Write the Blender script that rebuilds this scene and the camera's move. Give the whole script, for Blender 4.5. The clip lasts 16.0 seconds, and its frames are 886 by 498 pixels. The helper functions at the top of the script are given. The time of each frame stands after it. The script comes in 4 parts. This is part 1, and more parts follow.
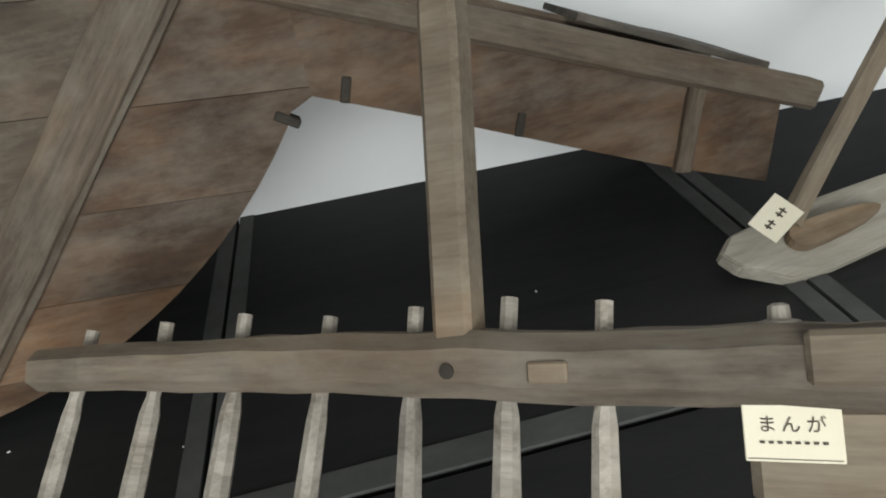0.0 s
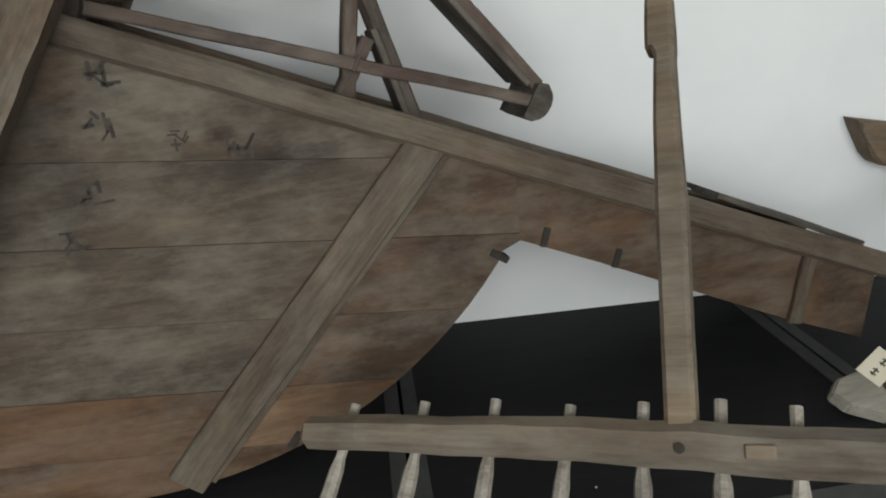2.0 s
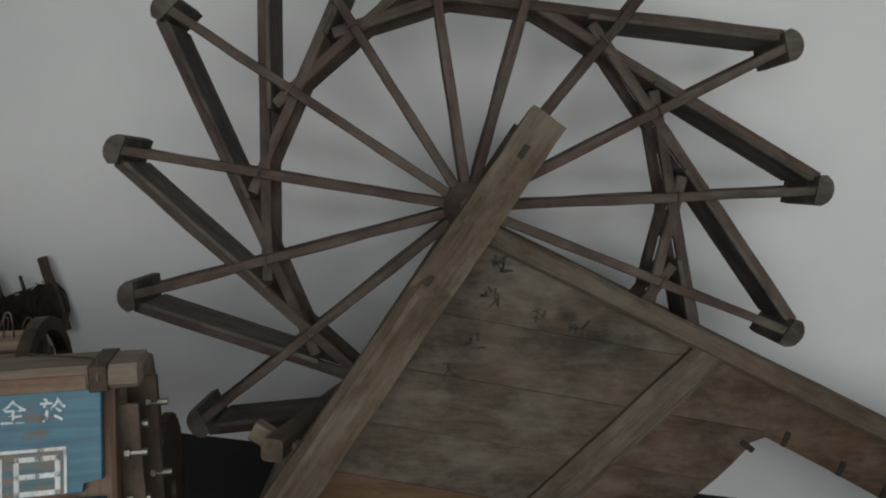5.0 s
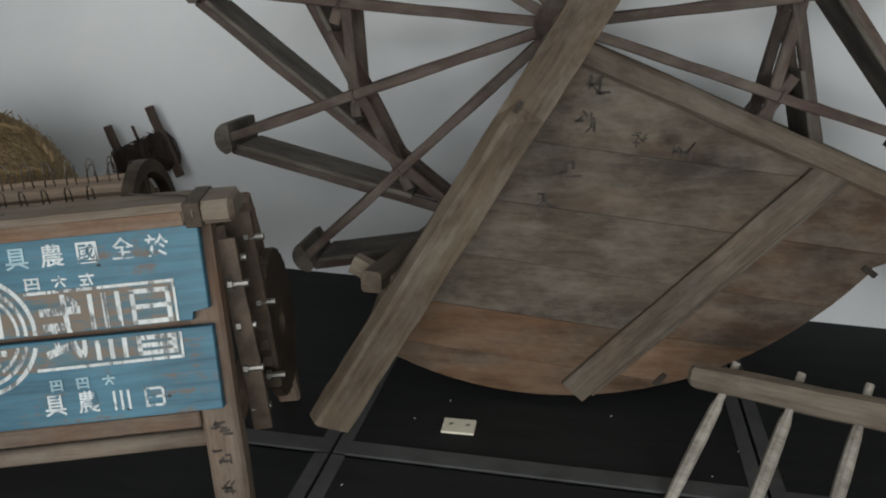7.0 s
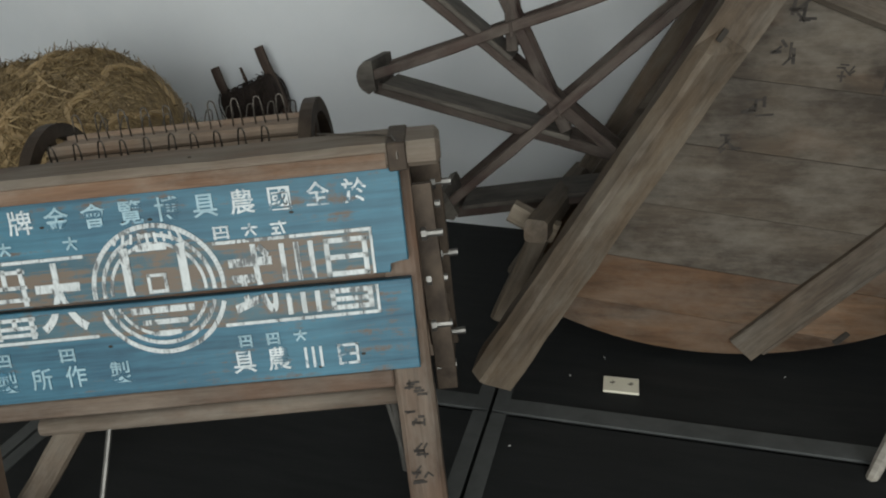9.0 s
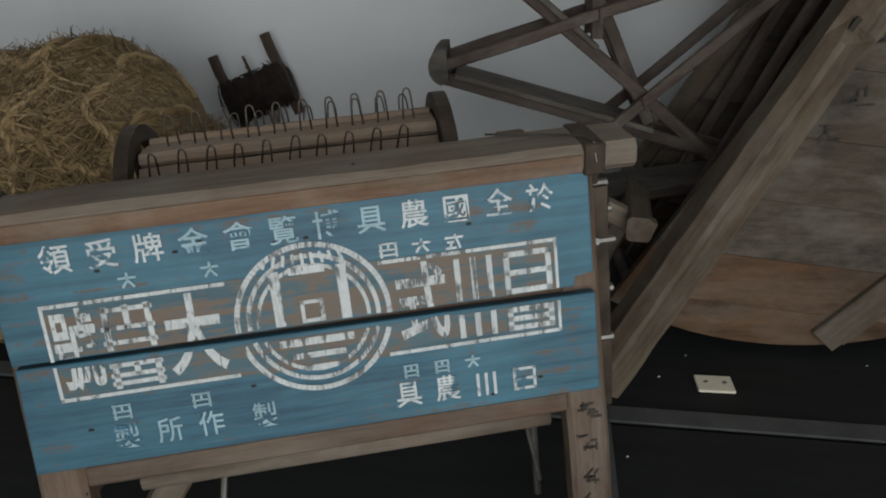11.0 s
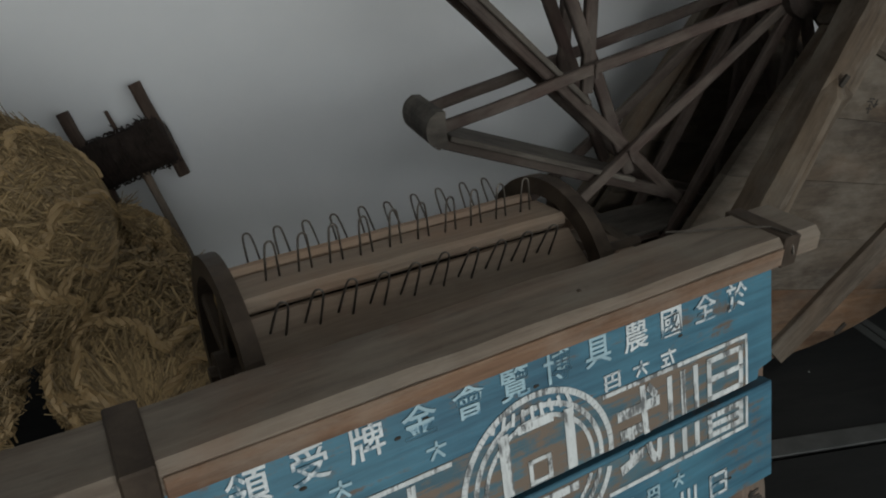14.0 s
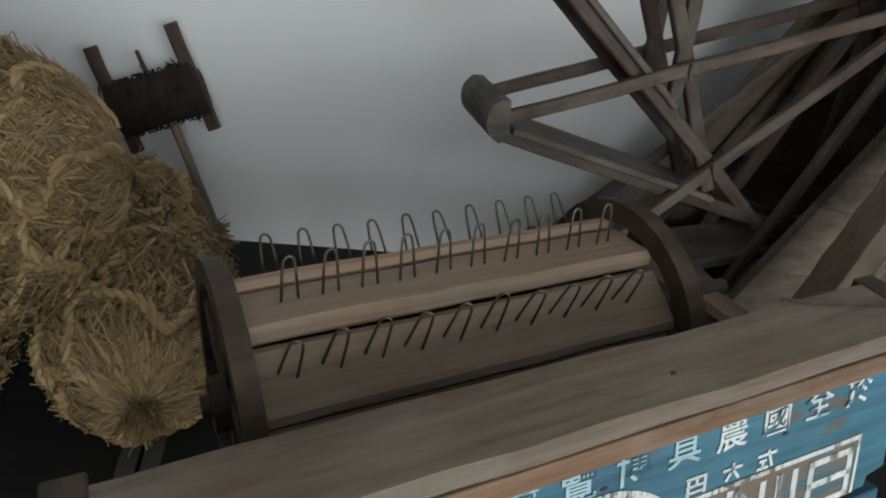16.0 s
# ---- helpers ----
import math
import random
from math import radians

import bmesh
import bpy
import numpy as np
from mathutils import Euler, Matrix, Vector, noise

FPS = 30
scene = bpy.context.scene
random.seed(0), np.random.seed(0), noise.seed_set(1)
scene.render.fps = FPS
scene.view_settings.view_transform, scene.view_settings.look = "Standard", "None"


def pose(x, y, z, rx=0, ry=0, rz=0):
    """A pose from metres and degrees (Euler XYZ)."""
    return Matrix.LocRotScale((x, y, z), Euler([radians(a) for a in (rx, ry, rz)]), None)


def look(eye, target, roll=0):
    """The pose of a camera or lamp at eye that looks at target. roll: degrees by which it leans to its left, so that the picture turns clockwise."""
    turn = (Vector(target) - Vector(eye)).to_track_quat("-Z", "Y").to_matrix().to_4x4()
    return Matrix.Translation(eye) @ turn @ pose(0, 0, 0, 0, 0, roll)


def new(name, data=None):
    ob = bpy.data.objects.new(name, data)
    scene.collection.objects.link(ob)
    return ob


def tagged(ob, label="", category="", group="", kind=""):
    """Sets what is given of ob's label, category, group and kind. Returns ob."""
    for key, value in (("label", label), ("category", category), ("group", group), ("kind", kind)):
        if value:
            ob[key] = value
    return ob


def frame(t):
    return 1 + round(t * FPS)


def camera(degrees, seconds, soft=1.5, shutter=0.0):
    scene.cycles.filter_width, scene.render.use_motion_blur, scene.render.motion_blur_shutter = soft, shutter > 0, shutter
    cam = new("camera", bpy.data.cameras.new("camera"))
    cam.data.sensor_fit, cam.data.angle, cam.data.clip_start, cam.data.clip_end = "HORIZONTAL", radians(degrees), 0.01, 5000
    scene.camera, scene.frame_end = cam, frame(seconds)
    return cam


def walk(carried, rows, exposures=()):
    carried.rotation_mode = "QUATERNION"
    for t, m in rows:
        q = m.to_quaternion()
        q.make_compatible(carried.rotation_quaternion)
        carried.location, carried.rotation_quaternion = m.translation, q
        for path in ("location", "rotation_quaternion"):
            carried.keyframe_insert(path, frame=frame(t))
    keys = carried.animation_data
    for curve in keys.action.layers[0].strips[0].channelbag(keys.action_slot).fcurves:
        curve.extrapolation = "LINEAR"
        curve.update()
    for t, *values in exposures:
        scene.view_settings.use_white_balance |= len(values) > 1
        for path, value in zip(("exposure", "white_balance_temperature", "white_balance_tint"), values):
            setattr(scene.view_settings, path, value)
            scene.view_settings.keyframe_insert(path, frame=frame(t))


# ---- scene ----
cam = camera(63.6, 16.0, soft=2.0)
EXPOSURES = [(0, 0.15, 6650, 6), (1, 0.05, 6650, 6), (2, -0.17, 6650, 6), (2.5, -0.38, 6650, 6), (3, -0.9, 6700, 7), (4.2, -1.03, 6750, 9), (6.3, -0.75, 6550, 8), (7, -0.47, 6550, 8), (8, -0.3, 6550, 8), (9, -0.42, 6520, 5), (9.7, -0.52, 6480, 6), (11.8, -0.95, 6500, 8), (13, -0.95, 6500, 8), (14, -0.93, 6520, 7), (14.5, -0.82, 6500, 6), (15, -0.53, 6500, 6), (16, -0.22, 6500, 6)]
PATH = [
    (0, (1.14, -0.68, 0.702), (1.427, 1.018, -0.314), -10.9),
    (0.5, (1.08, -0.699, 0.725), (1.375, 1.092, -0.114), -12.9),
    (1, (0.995, -0.745, 0.76), (1.282, 1.094, 0.028), -12.1),
    (1.5, (0.9, -0.823, 0.81), (1.212, 1.018, 0.091), -7.5),
    (2, (0.822, -0.881, 0.849), (1.128, 0.976, 0.171), -6.0),
    (2.5, (0.75, -0.951, 0.906), (1.053, 0.94, 0.329), -2.1),
    (3, (0.58, -1.005, 0.954), (0.919, 0.932, 0.588), -0.9),
    (3.5, (0.432, -1.074, 1.002), (0.763, 0.878, 0.718), 1.6),
    (4, (0.378, -1.206, 1.06), (0.583, 0.765, 0.793), 1.9),
    (4.2, (0.353, -1.272, 1.053), (0.522, 0.708, 0.825), 2.3),
    (6.3, (0.365, -1.284, 1.039), (0.181, 0.625, 0.47), 1.3),
    (6.5, (0.372, -1.272, 1.03), (0.165, 0.619, 0.412), 0.7),
    (7, (0.394, -1.238, 1.015), (0.136, 0.607, 0.287), -1.1),
    (7.5, (0.392, -1.221, 1.005), (0.084, 0.589, 0.212), -3.2),
    (8, (0.304, -1.182, 0.987), (-0.019, 0.614, 0.171), -3.6),
    (8.5, (0.207, -1.164, 0.977), (-0.141, 0.617, 0.137), -2.3),
    (9, (0.117, -1.175, 0.976), (-0.253, 0.595, 0.12), -2.4),
    (9.5, (0.012, -1.208, 0.968), (-0.359, 0.557, 0.103), -2.3),
    (11.8, (-0.512, -1.071, 0.98), (-0.362, 0.707, 0.077), 0.2),
    (12, (-0.589, -1.087, 0.988), (-0.367, 0.698, 0.113), 0.3),
    (12.5, (-0.748, -1.096, 1.002), (-0.368, 0.68, 0.166), -0.2),
    (13, (-0.806, -1.041, 1.02), (-0.303, 0.699, 0.17), 0.0),
    (13.5, (-0.815, -0.939, 1.038), (-0.258, 0.774, 0.171), 0.2),
    (14, (-0.8, -0.848, 1.03), (-0.203, 0.85, 0.158), 2.6),
    (14.5, (-0.783, -0.788, 1.041), (-0.236, 0.914, 0.143), 4.9),
    (15, (-0.772, -0.75, 1.039), (-0.236, 0.947, 0.127), 6.5),
    (15.5, (-0.778, -0.706, 1.03), (-0.251, 0.981, 0.093), 7.7),
    (16, (-0.779, -0.668, 1.014), (-0.259, 1.005, 0.049), 8.7),
]
walk(cam, [(t, look(eye, target, roll)) for t, eye, target, roll in PATH], EXPOSURES)

# ---- light ----
world = bpy.data.worlds.new("world")
scene.world = world
world.use_nodes = True
sky = world.node_tree.nodes.new("ShaderNodeTexSky")
sky.sky_type, sky.sun_disc, sky.sun_elevation, sky.sun_rotation = "NISHITA", False, radians(35), radians(180)
world.node_tree.links.new(sky.outputs[0], world.node_tree.nodes["Background"].inputs[0])
world.node_tree.nodes["Background"].inputs[1].default_value = 0.08


def window_lamp(x, z, sx, sz, power, colour):
    lamp = bpy.data.lights.new("window_light", "AREA")
    lamp.shape, lamp.size, lamp.size_y, lamp.energy, lamp.color = "RECTANGLE", sx, sz, power, colour
    ob = new("window_light", lamp)
    ob.matrix_world = look((x, -3.46, z), (x, 0.0, z))
    return ob


window_lamp(0.5, 1.12, 3.9, 2.0, 165, (0.96, 0.985, 1.0))


# ---- materials ----
def nodes_of(name):
    m = bpy.data.materials.new(name)
    m.use_nodes = True
    return m, m.node_tree.nodes, m.node_tree.links, m.node_tree.nodes["Principled BSDF"]


def ramp(nt, fac, stops):
    r = nt.nodes.new("ShaderNodeValToRGB")
    while len(r.color_ramp.elements) < len(stops):
        r.color_ramp.elements.new(0.5)
    for e, (pos, col) in zip(r.color_ramp.elements, stops):
        e.position, e.color = pos, (*col, 1)
    nt.links.new(fac, r.inputs[0])
    return r.outputs[0]


def blend(nt, fac, a, b, mode="MIX"):
    mx = nt.nodes.new("ShaderNodeMix")
    mx.data_type, mx.blend_type = "RGBA", mode
    for i, v in ((0, fac), (6, a), (7, b)):
        if isinstance(v, (int, float)):
            mx.inputs[i].default_value = v
        elif isinstance(v, tuple):
            mx.inputs[i].default_value = (*v, 1)
        else:
            nt.links.new(v, mx.inputs[i])
    return mx.outputs[2]


def coords(nt, scale, rot=(0, 0, 0)):
    tc, mp = nt.nodes.new("ShaderNodeTexCoord"), nt.nodes.new("ShaderNodeMapping")
    mp.inputs["Scale"].default_value, mp.inputs["Rotation"].default_value = scale, [radians(a) for a in rot]
    nt.links.new(tc.outputs["Object"], mp.inputs[0])
    oi, add = nt.nodes.new("ShaderNodeObjectInfo"), nt.nodes.new("ShaderNodeVectorMath")
    mul = nt.nodes.new("ShaderNodeMath")
    mul.operation, mul.inputs[1].default_value = "MULTIPLY", 37.0
    nt.links.new(oi.outputs["Random"], mul.inputs[0])
    add.operation = "ADD"
    nt.links.new(mp.outputs[0], add.inputs[0])
    nt.links.new(mul.outputs[0], add.inputs[1])
    return add.outputs[0], oi.outputs["Random"]


def noise_tex(nt, vec, scale, detail=4.0, rough=0.6, distort=0.0):
    n = nt.nodes.new("ShaderNodeTexNoise")
    n.inputs["Scale"].default_value, n.inputs["Detail"].default_value = scale, detail
    n.inputs["Roughness"].default_value, n.inputs["Distortion"].default_value = rough, distort
    nt.links.new(vec, n.inputs["Vector"])
    return n.outputs[0]


def bump(nt, bsdf, height, strength, dist=0.002):
    b = nt.nodes.new("ShaderNodeBump")
    b.inputs["Strength"].default_value, b.inputs["Distance"].default_value = strength, dist
    nt.links.new(height, b.inputs["Height"])
    nt.links.new(b.outputs[0], bsdf.inputs["Normal"])


def wood(name, dark, mid, light, grain=(1.2, 22, 22), rot=(0, 0, 0), dust=(0.27, 0.245, 0.205), dusty=0.35, patch=None, patchy=0.0, rough=0.75, relief=0.5, stains=0.62, blots=()):
    """Old wood: long grain, blotches of wear, dust; patch is the colour of bare reddish or bleached spots."""
    m, nodes, links, bsdf = nodes_of(name)
    nt = m.node_tree
    vec, rnd = coords(nt, grain, rot)
    even, _ = coords(nt, (0.6, 1.1, 1.35), rot)
    g = noise_tex(nt, vec, 2.2, 6, 0.65, 0.6)
    fine = noise_tex(nt, vec, 9.0, 3, 0.7)
    col = ramp(nt, g, [(0.28, dark), (0.5, mid), (0.74, light)])
    col = blend(nt, 0.35, col, ramp(nt, fine, [(0.3, dark), (0.7, light)]))
    big = noise_tex(nt, even, 4.5, 5, 0.6, 0.4)
    if patch:
        col = blend(nt, ramp(nt, big, [(0.55 - 0.25 * patchy, (0, 0, 0)), (0.72 - 0.2 * patchy, (1, 1, 1))]), col, blend(nt, 0.45, col, patch))
    stain = noise_tex(nt, even, 2.6, 5, 0.62, 0.5)
    col = blend(nt, 1.0, col, ramp(nt, stain, [(0.36, (stains, stains, stains * 1.03)), (0.56, (1, 1, 1))]), "MULTIPLY")
    if blots:
        # old water and ink stains at their places: (along, up, half width, half height, how dark)
        tc = nt.nodes.new("ShaderNodeTexCoord")
        wob = noise_tex(nt, tc.outputs["Object"], 16.0, 5, 0.65)
        for bu, bz, bw, bh, dark_to in blots:
            mp = nt.nodes.new("ShaderNodeMapping")
            mp.vector_type = "POINT"
            mp.inputs["Location"].default_value = (-bu / bw, 0, -bz / bh)
            mp.inputs["Scale"].default_value = (1 / bw, 0.0, 1 / bh)
            links.new(tc.outputs["Object"], mp.inputs[0])
            ln = nt.nodes.new("ShaderNodeVectorMath")
            ln.operation = "LENGTH"
            links.new(mp.outputs[0], ln.inputs[0])
            sm = nt.nodes.new("ShaderNodeMath")
            sm.operation = "MULTIPLY_ADD"
            sm.inputs[1].default_value = 1.6
            links.new(wob, sm.inputs[0])
            links.new(ln.outputs["Value"], sm.inputs[2])
            hf = nt.nodes.new("ShaderNodeMath")
            hf.operation, hf.inputs[1].default_value = "MULTIPLY", 0.5
            links.new(sm.outputs[0], hf.inputs[0])
            col = blend(nt, 1.0, col, ramp(nt, hf.outputs[0], [(0.45, (dark_to, dark_to, dark_to * 1.04)), (0.95, (1, 1, 1))]), "MULTIPLY")
    d = noise_tex(nt, even, 11.0, 6, 0.7)
    col = blend(nt, ramp(nt, d, [(0.42, (0, 0, 0)), (0.75, (dusty, dusty, dusty))]), col, dust)
    hue = nt.nodes.new("ShaderNodeHueSaturation")
    val = nt.nodes.new("ShaderNodeMapRange")
    val.inputs[3].default_value, val.inputs[4].default_value = 0.85, 1.15
    links.new(rnd, val.inputs[0])
    links.new(val.outputs[0], hue.inputs["Value"])
    links.new(col, hue.inputs["Color"])
    links.new(hue.outputs[0], bsdf.inputs["Base Color"])
    bsdf.inputs["Roughness"].default_value = rough
    bsdf.inputs["Specular IOR Level"].default_value = 0.25
    bump(nt, bsdf, blend(nt, 0.5, g, fine), relief)
    return m


def plain(name, a, b, scale=8.0, rough=0.8, relief=0.2, metal=0.0, spec=0.3, stretch=(1, 1, 1)):
    m, nodes, links, bsdf = nodes_of(name)
    nt = m.node_tree
    vec, _ = coords(nt, stretch)
    n = noise_tex(nt, vec, scale, 6, 0.65, 0.3)
    links.new(ramp(nt, n, [(0.3, a), (0.72, b)]), bsdf.inputs["Base Color"])
    bsdf.inputs["Roughness"].default_value, bsdf.inputs["Metallic"].default_value = rough, metal
    bsdf.inputs["Specular IOR Level"].default_value = spec
    bump(nt, bsdf, noise_tex(nt, vec, scale * 6, 4, 0.7), relief, 0.001)
    return m


M_WALL = plain("white_plaster", (0.70, 0.72, 0.74), (0.78, 0.79, 0.80), 1.6, 0.85, 0.12, spec=0.2)
M_ROOM = plain("room_paint", (0.50, 0.50, 0.49), (0.58, 0.58, 0.57), 1.2, 0.85, 0.1)
M_CEIL = plain("ceiling_paint", (0.66, 0.66, 0.65), (0.72, 0.72, 0.71), 1.2, 0.85, 0.1)
M_MAT = plain("black_mat", (0.009, 0.00975, 0.00975), (0.0165, 0.0173, 0.0169), 5.0, 0.72, 0.5, spec=0.25, stretch=(1, 6, 1))
M_BORDER = plain("grey_black_border", (0.05, 0.052, 0.05), (0.085, 0.087, 0.084), 14.0, 0.65, 0.3)
M_UNDER = plain("black_underfloor", (0.004, 0.004, 0.004), (0.008, 0.008, 0.008), 6.0, 0.9)
M_SIDE = wood("trough_wood", (0.03504, 0.02628, 0.01935), (0.0659, 0.05089, 0.03712), (0.0926, 0.07341, 0.05381), (1.6, 8, 14), (0, -8, 0), patch=(0.12, 0.07, 0.04), patchy=0.15, dusty=0.35, stains=0.8, blots=((0.36, 0.615, 0.15, 0.055, 0.45), (0.02, 0.62, 0.06, 0.17, 0.6), (0.10, 0.77, 0.06, 0.06, 0.5), (0.27, 0.665, 0.03, 0.025, 0.4), (0.25, 0.24, 0.28, 0.05, 0.6), (-0.1, 0.22, 0.1, 0.05, 0.7)))
M_SIDE_LOW = wood("trough_wood_red", (0.034, 0.0205, 0.0125), (0.096, 0.054, 0.029), (0.16, 0.091, 0.048), (1.6, 8, 14), (0, -8, 0), patch=(0.145, 0.08, 0.044), patchy=0.5, dusty=0.3, stains=0.5, blots=((0.16, 0.2, 0.22, 0.035, 0.5), (-0.15, 0.12, 0.1, 0.03, 0.7), (0.28, 0.06, 0.08, 0.03, 0.6)))
M_CHANNEL = wood("channel_wood", (0.032, 0.0208, 0.0138), (0.074, 0.0462, 0.0295), (0.112, 0.072, 0.046), (1.6, 8, 14), (0, -23, 0), patch=(0.15, 0.085, 0.046), patchy=0.4, dusty=0.3, stains=0.5, blots=((0.62, 0.42, 0.07, 0.12, 0.55), (0.88, 0.45, 0.08, 0.05, 0.5), (1.1, 0.33, 0.1, 0.05, 0.5), (0.45, 0.2, 0.08, 0.06, 0.6), (1.45, 0.17, 0.07, 0.07, 0.65)))
M_BEAM = wood("beam_wood", (0.0444, 0.0326, 0.0237), (0.0999, 0.0762, 0.0555), (0.159, 0.126, 0.0925), (1.6, 24, 24), patch=(0.126, 0.074, 0.0407), patchy=0.2, dusty=0.35)
M_POST = wood("post_wood", (0.04351, 0.0308, 0.0211), (0.0966, 0.07104, 0.04959), (0.1554, 0.1184, 0.08239), (1.3, 20, 20), patch=(0.163, 0.111, 0.0666), patchy=0.3, dusty=0.4)
M_SPOKE = wood("wheel_wood", (0.028, 0.019, 0.0158), (0.06, 0.0425, 0.035), (0.097, 0.072, 0.06), (1.8, 26, 26), patch=(0.08, 0.044, 0.036), patchy=0.35, dusty=0.3)
M_PADDLE = wood("paddle_wood", (0.03, 0.0248, 0.021), (0.0638, 0.054, 0.045), (0.109, 0.0938, 0.0788), (1.6, 14, 14), dusty=0.4)
M_HARROW = wood("harrow_wood", (0.0723, 0.0561, 0.0425), (0.145, 0.115, 0.0875), (0.221, 0.183, 0.14), (1.4, 18, 18), patch=(0.204, 0.145, 0.0935), patchy=0.15, dusty=0.45)
M_HANDLE = wood("handle_wood", (0.0968, 0.073, 0.051), (0.185, 0.145, 0.104), (0.264, 0.22, 0.163), (1.2, 16, 16), patch=(0.238, 0.15, 0.0792), patchy=0.25, dusty=0.35)
M_TOOTH = wood("bleached_tooth_wood", (0.1105, 0.0935, 0.0765), (0.2295, 0.204, 0.17), (0.3655, 0.3315, 0.2805), (1.5, 30, 30), dust=(0.5, 0.47, 0.42), dusty=0.5)
M_FRAME = wood("thresher_wood", (0.06, 0.04, 0.028), (0.132, 0.092, 0.0664), (0.196, 0.144, 0.108), (1.4, 22, 22), patch=(0.208, 0.104, 0.06), patchy=0.4, dusty=0.35)
M_RAIL = wood("rail_wood", (0.09038, 0.06913, 0.051), (0.17, 0.1325, 0.101), (0.25, 0.2025, 0.1575), (1.3, 20, 20), patch=(0.221, 0.119, 0.0723), patchy=0.15, dusty=0.5)
M_BARE = wood("bare_rail_wood", (0.07, 0.042, 0.027), (0.145, 0.084, 0.052), (0.215, 0.132, 0.084), (1.4, 24, 24), dusty=0.5, stains=0.45)
M_SLAT = wood("slat_wood", (0.1344, 0.09744, 0.0672), (0.2296, 0.168, 0.121), (0.308, 0.2352, 0.1736), (1.2, 20, 20), patch=(0.3, 0.17, 0.1), patchy=0.25, dusty=0.35, stains=0.75)
M_SCOOP = wood("grey_spade_wood", (0.16, 0.145, 0.12), (0.27, 0.25, 0.21), (0.37, 0.345, 0.3), (1.3, 14, 14), dusty=0.3)
M_TROUGH = wood("hung_block_wood", (0.085, 0.058, 0.036), (0.17, 0.12, 0.075), (0.26, 0.19, 0.125), (1.3, 14, 14), dusty=0.3)
M_INK = plain("old_ink", (0.028, 0.025, 0.023), (0.064, 0.054, 0.045), 30.0, 0.9)
# dark wedges and small dark marks, also the painted shade inside the drum
M_DARK = plain("dark_wedge_and_shade", (0.02, 0.017, 0.014), (0.045, 0.038, 0.03), 30.0, 0.8)
M_IRON = plain("rusty_iron", (0.035, 0.026, 0.02), (0.10, 0.075, 0.055), 18.0, 0.6, 0.6, metal=0.5)
M_STEEL = plain("dull_steel", (0.132, 0.126, 0.114), (0.252, 0.24, 0.222), 25.0, 0.45, 0.3, metal=0.8)
M_WIRE = plain("tooth_wire", (0.06, 0.052, 0.045), (0.16, 0.14, 0.12), 40.0, 0.45, 0.2, metal=0.8)
M_CARD = plain("cream_card", (0.627, 0.58, 0.456), (0.703, 0.655, 0.532), 6.0, 0.6, 0.05)
M_CARD_EDGE = plain("white_board_edge", (0.7, 0.69, 0.66), (0.78, 0.77, 0.74), 6.0, 0.7, 0.05)
M_LETTER = plain("dark_print", (0.05, 0.04, 0.03), (0.09, 0.075, 0.055), 30.0, 0.7)
M_FIBRE = plain("palm_fibre", (0.014, 0.010, 0.008), (0.045, 0.032, 0.026), 40.0, 0.9, 0.6)
M_PRONG = wood("dark_prong_wood", (0.035, 0.022, 0.017), (0.07, 0.045, 0.034), (0.11, 0.075, 0.055), dusty=0.15)


def straw_material(name, lo, hi):
    m, nodes, links, bsdf = nodes_of(name)
    nt = m.node_tree
    geo = nt.nodes.new("ShaderNodeNewGeometry")
    vec, _ = coords(nt, (1, 1, 1))
    isl = ramp(nt, geo.outputs["Random Per Island"], [(0.0, lo), (0.55, tuple((a + b) / 2 for a, b in zip(lo, hi))), (1.0, hi)])
    n = noise_tex(nt, vec, 7.0, 4)
    links.new(blend(nt, ramp(nt, n, [(0.35, (0, 0, 0)), (0.8, (0.5, 0.5, 0.5))]), isl, lo), bsdf.inputs["Base Color"])
    bsdf.inputs["Roughness"].default_value = 0.65
    return m


M_STRAW = straw_material("straw", (0.10, 0.066, 0.029), (0.37, 0.262, 0.128))
M_ROPE = straw_material("straw_rope", (0.19, 0.125, 0.055), (0.46, 0.325, 0.165))
# straw darkened to hold the shade deep between the strands
M_STRAW_SHADE = plain("straw_core_shade", (0.03, 0.0192, 0.0084), (0.078, 0.051, 0.0228), 30.0, 0.9, 0.8)


def paint_material(name, paint_a, paint_b, bare, wear, grain=(1.4, 16, 26), even_wear=9.0):
    """Old brushed paint on boards, with bare wood showing where it is worn along the grain."""
    m, nodes, links, bsdf = nodes_of(name)
    nt = m.node_tree
    vec, _ = coords(nt, grain)
    even, _ = coords(nt, (1, 1, 1))
    g = noise_tex(nt, vec, 2.5, 6, 0.65, 0.5)
    big = noise_tex(nt, even, 5.0, 5, 0.6)
    col = ramp(nt, big, [(0.3, paint_a), (0.7, paint_b)])
    col = blend(nt, 0.55, col, ramp(nt, g, [(0.3, tuple(0.3 * c for c in paint_a)), (0.72, paint_b)]))
    worn = blend(nt, 0.5, g, noise_tex(nt, even, even_wear, 6, 0.75))
    col = blend(nt, ramp(nt, worn, [(wear, (0, 0, 0)), (wear + 0.06, (1, 1, 1))]), col, bare)
    links.new(col, bsdf.inputs["Base Color"])
    bsdf.inputs["Roughness"].default_value = 0.55
    bump(nt, bsdf, g, 0.45)
    return m


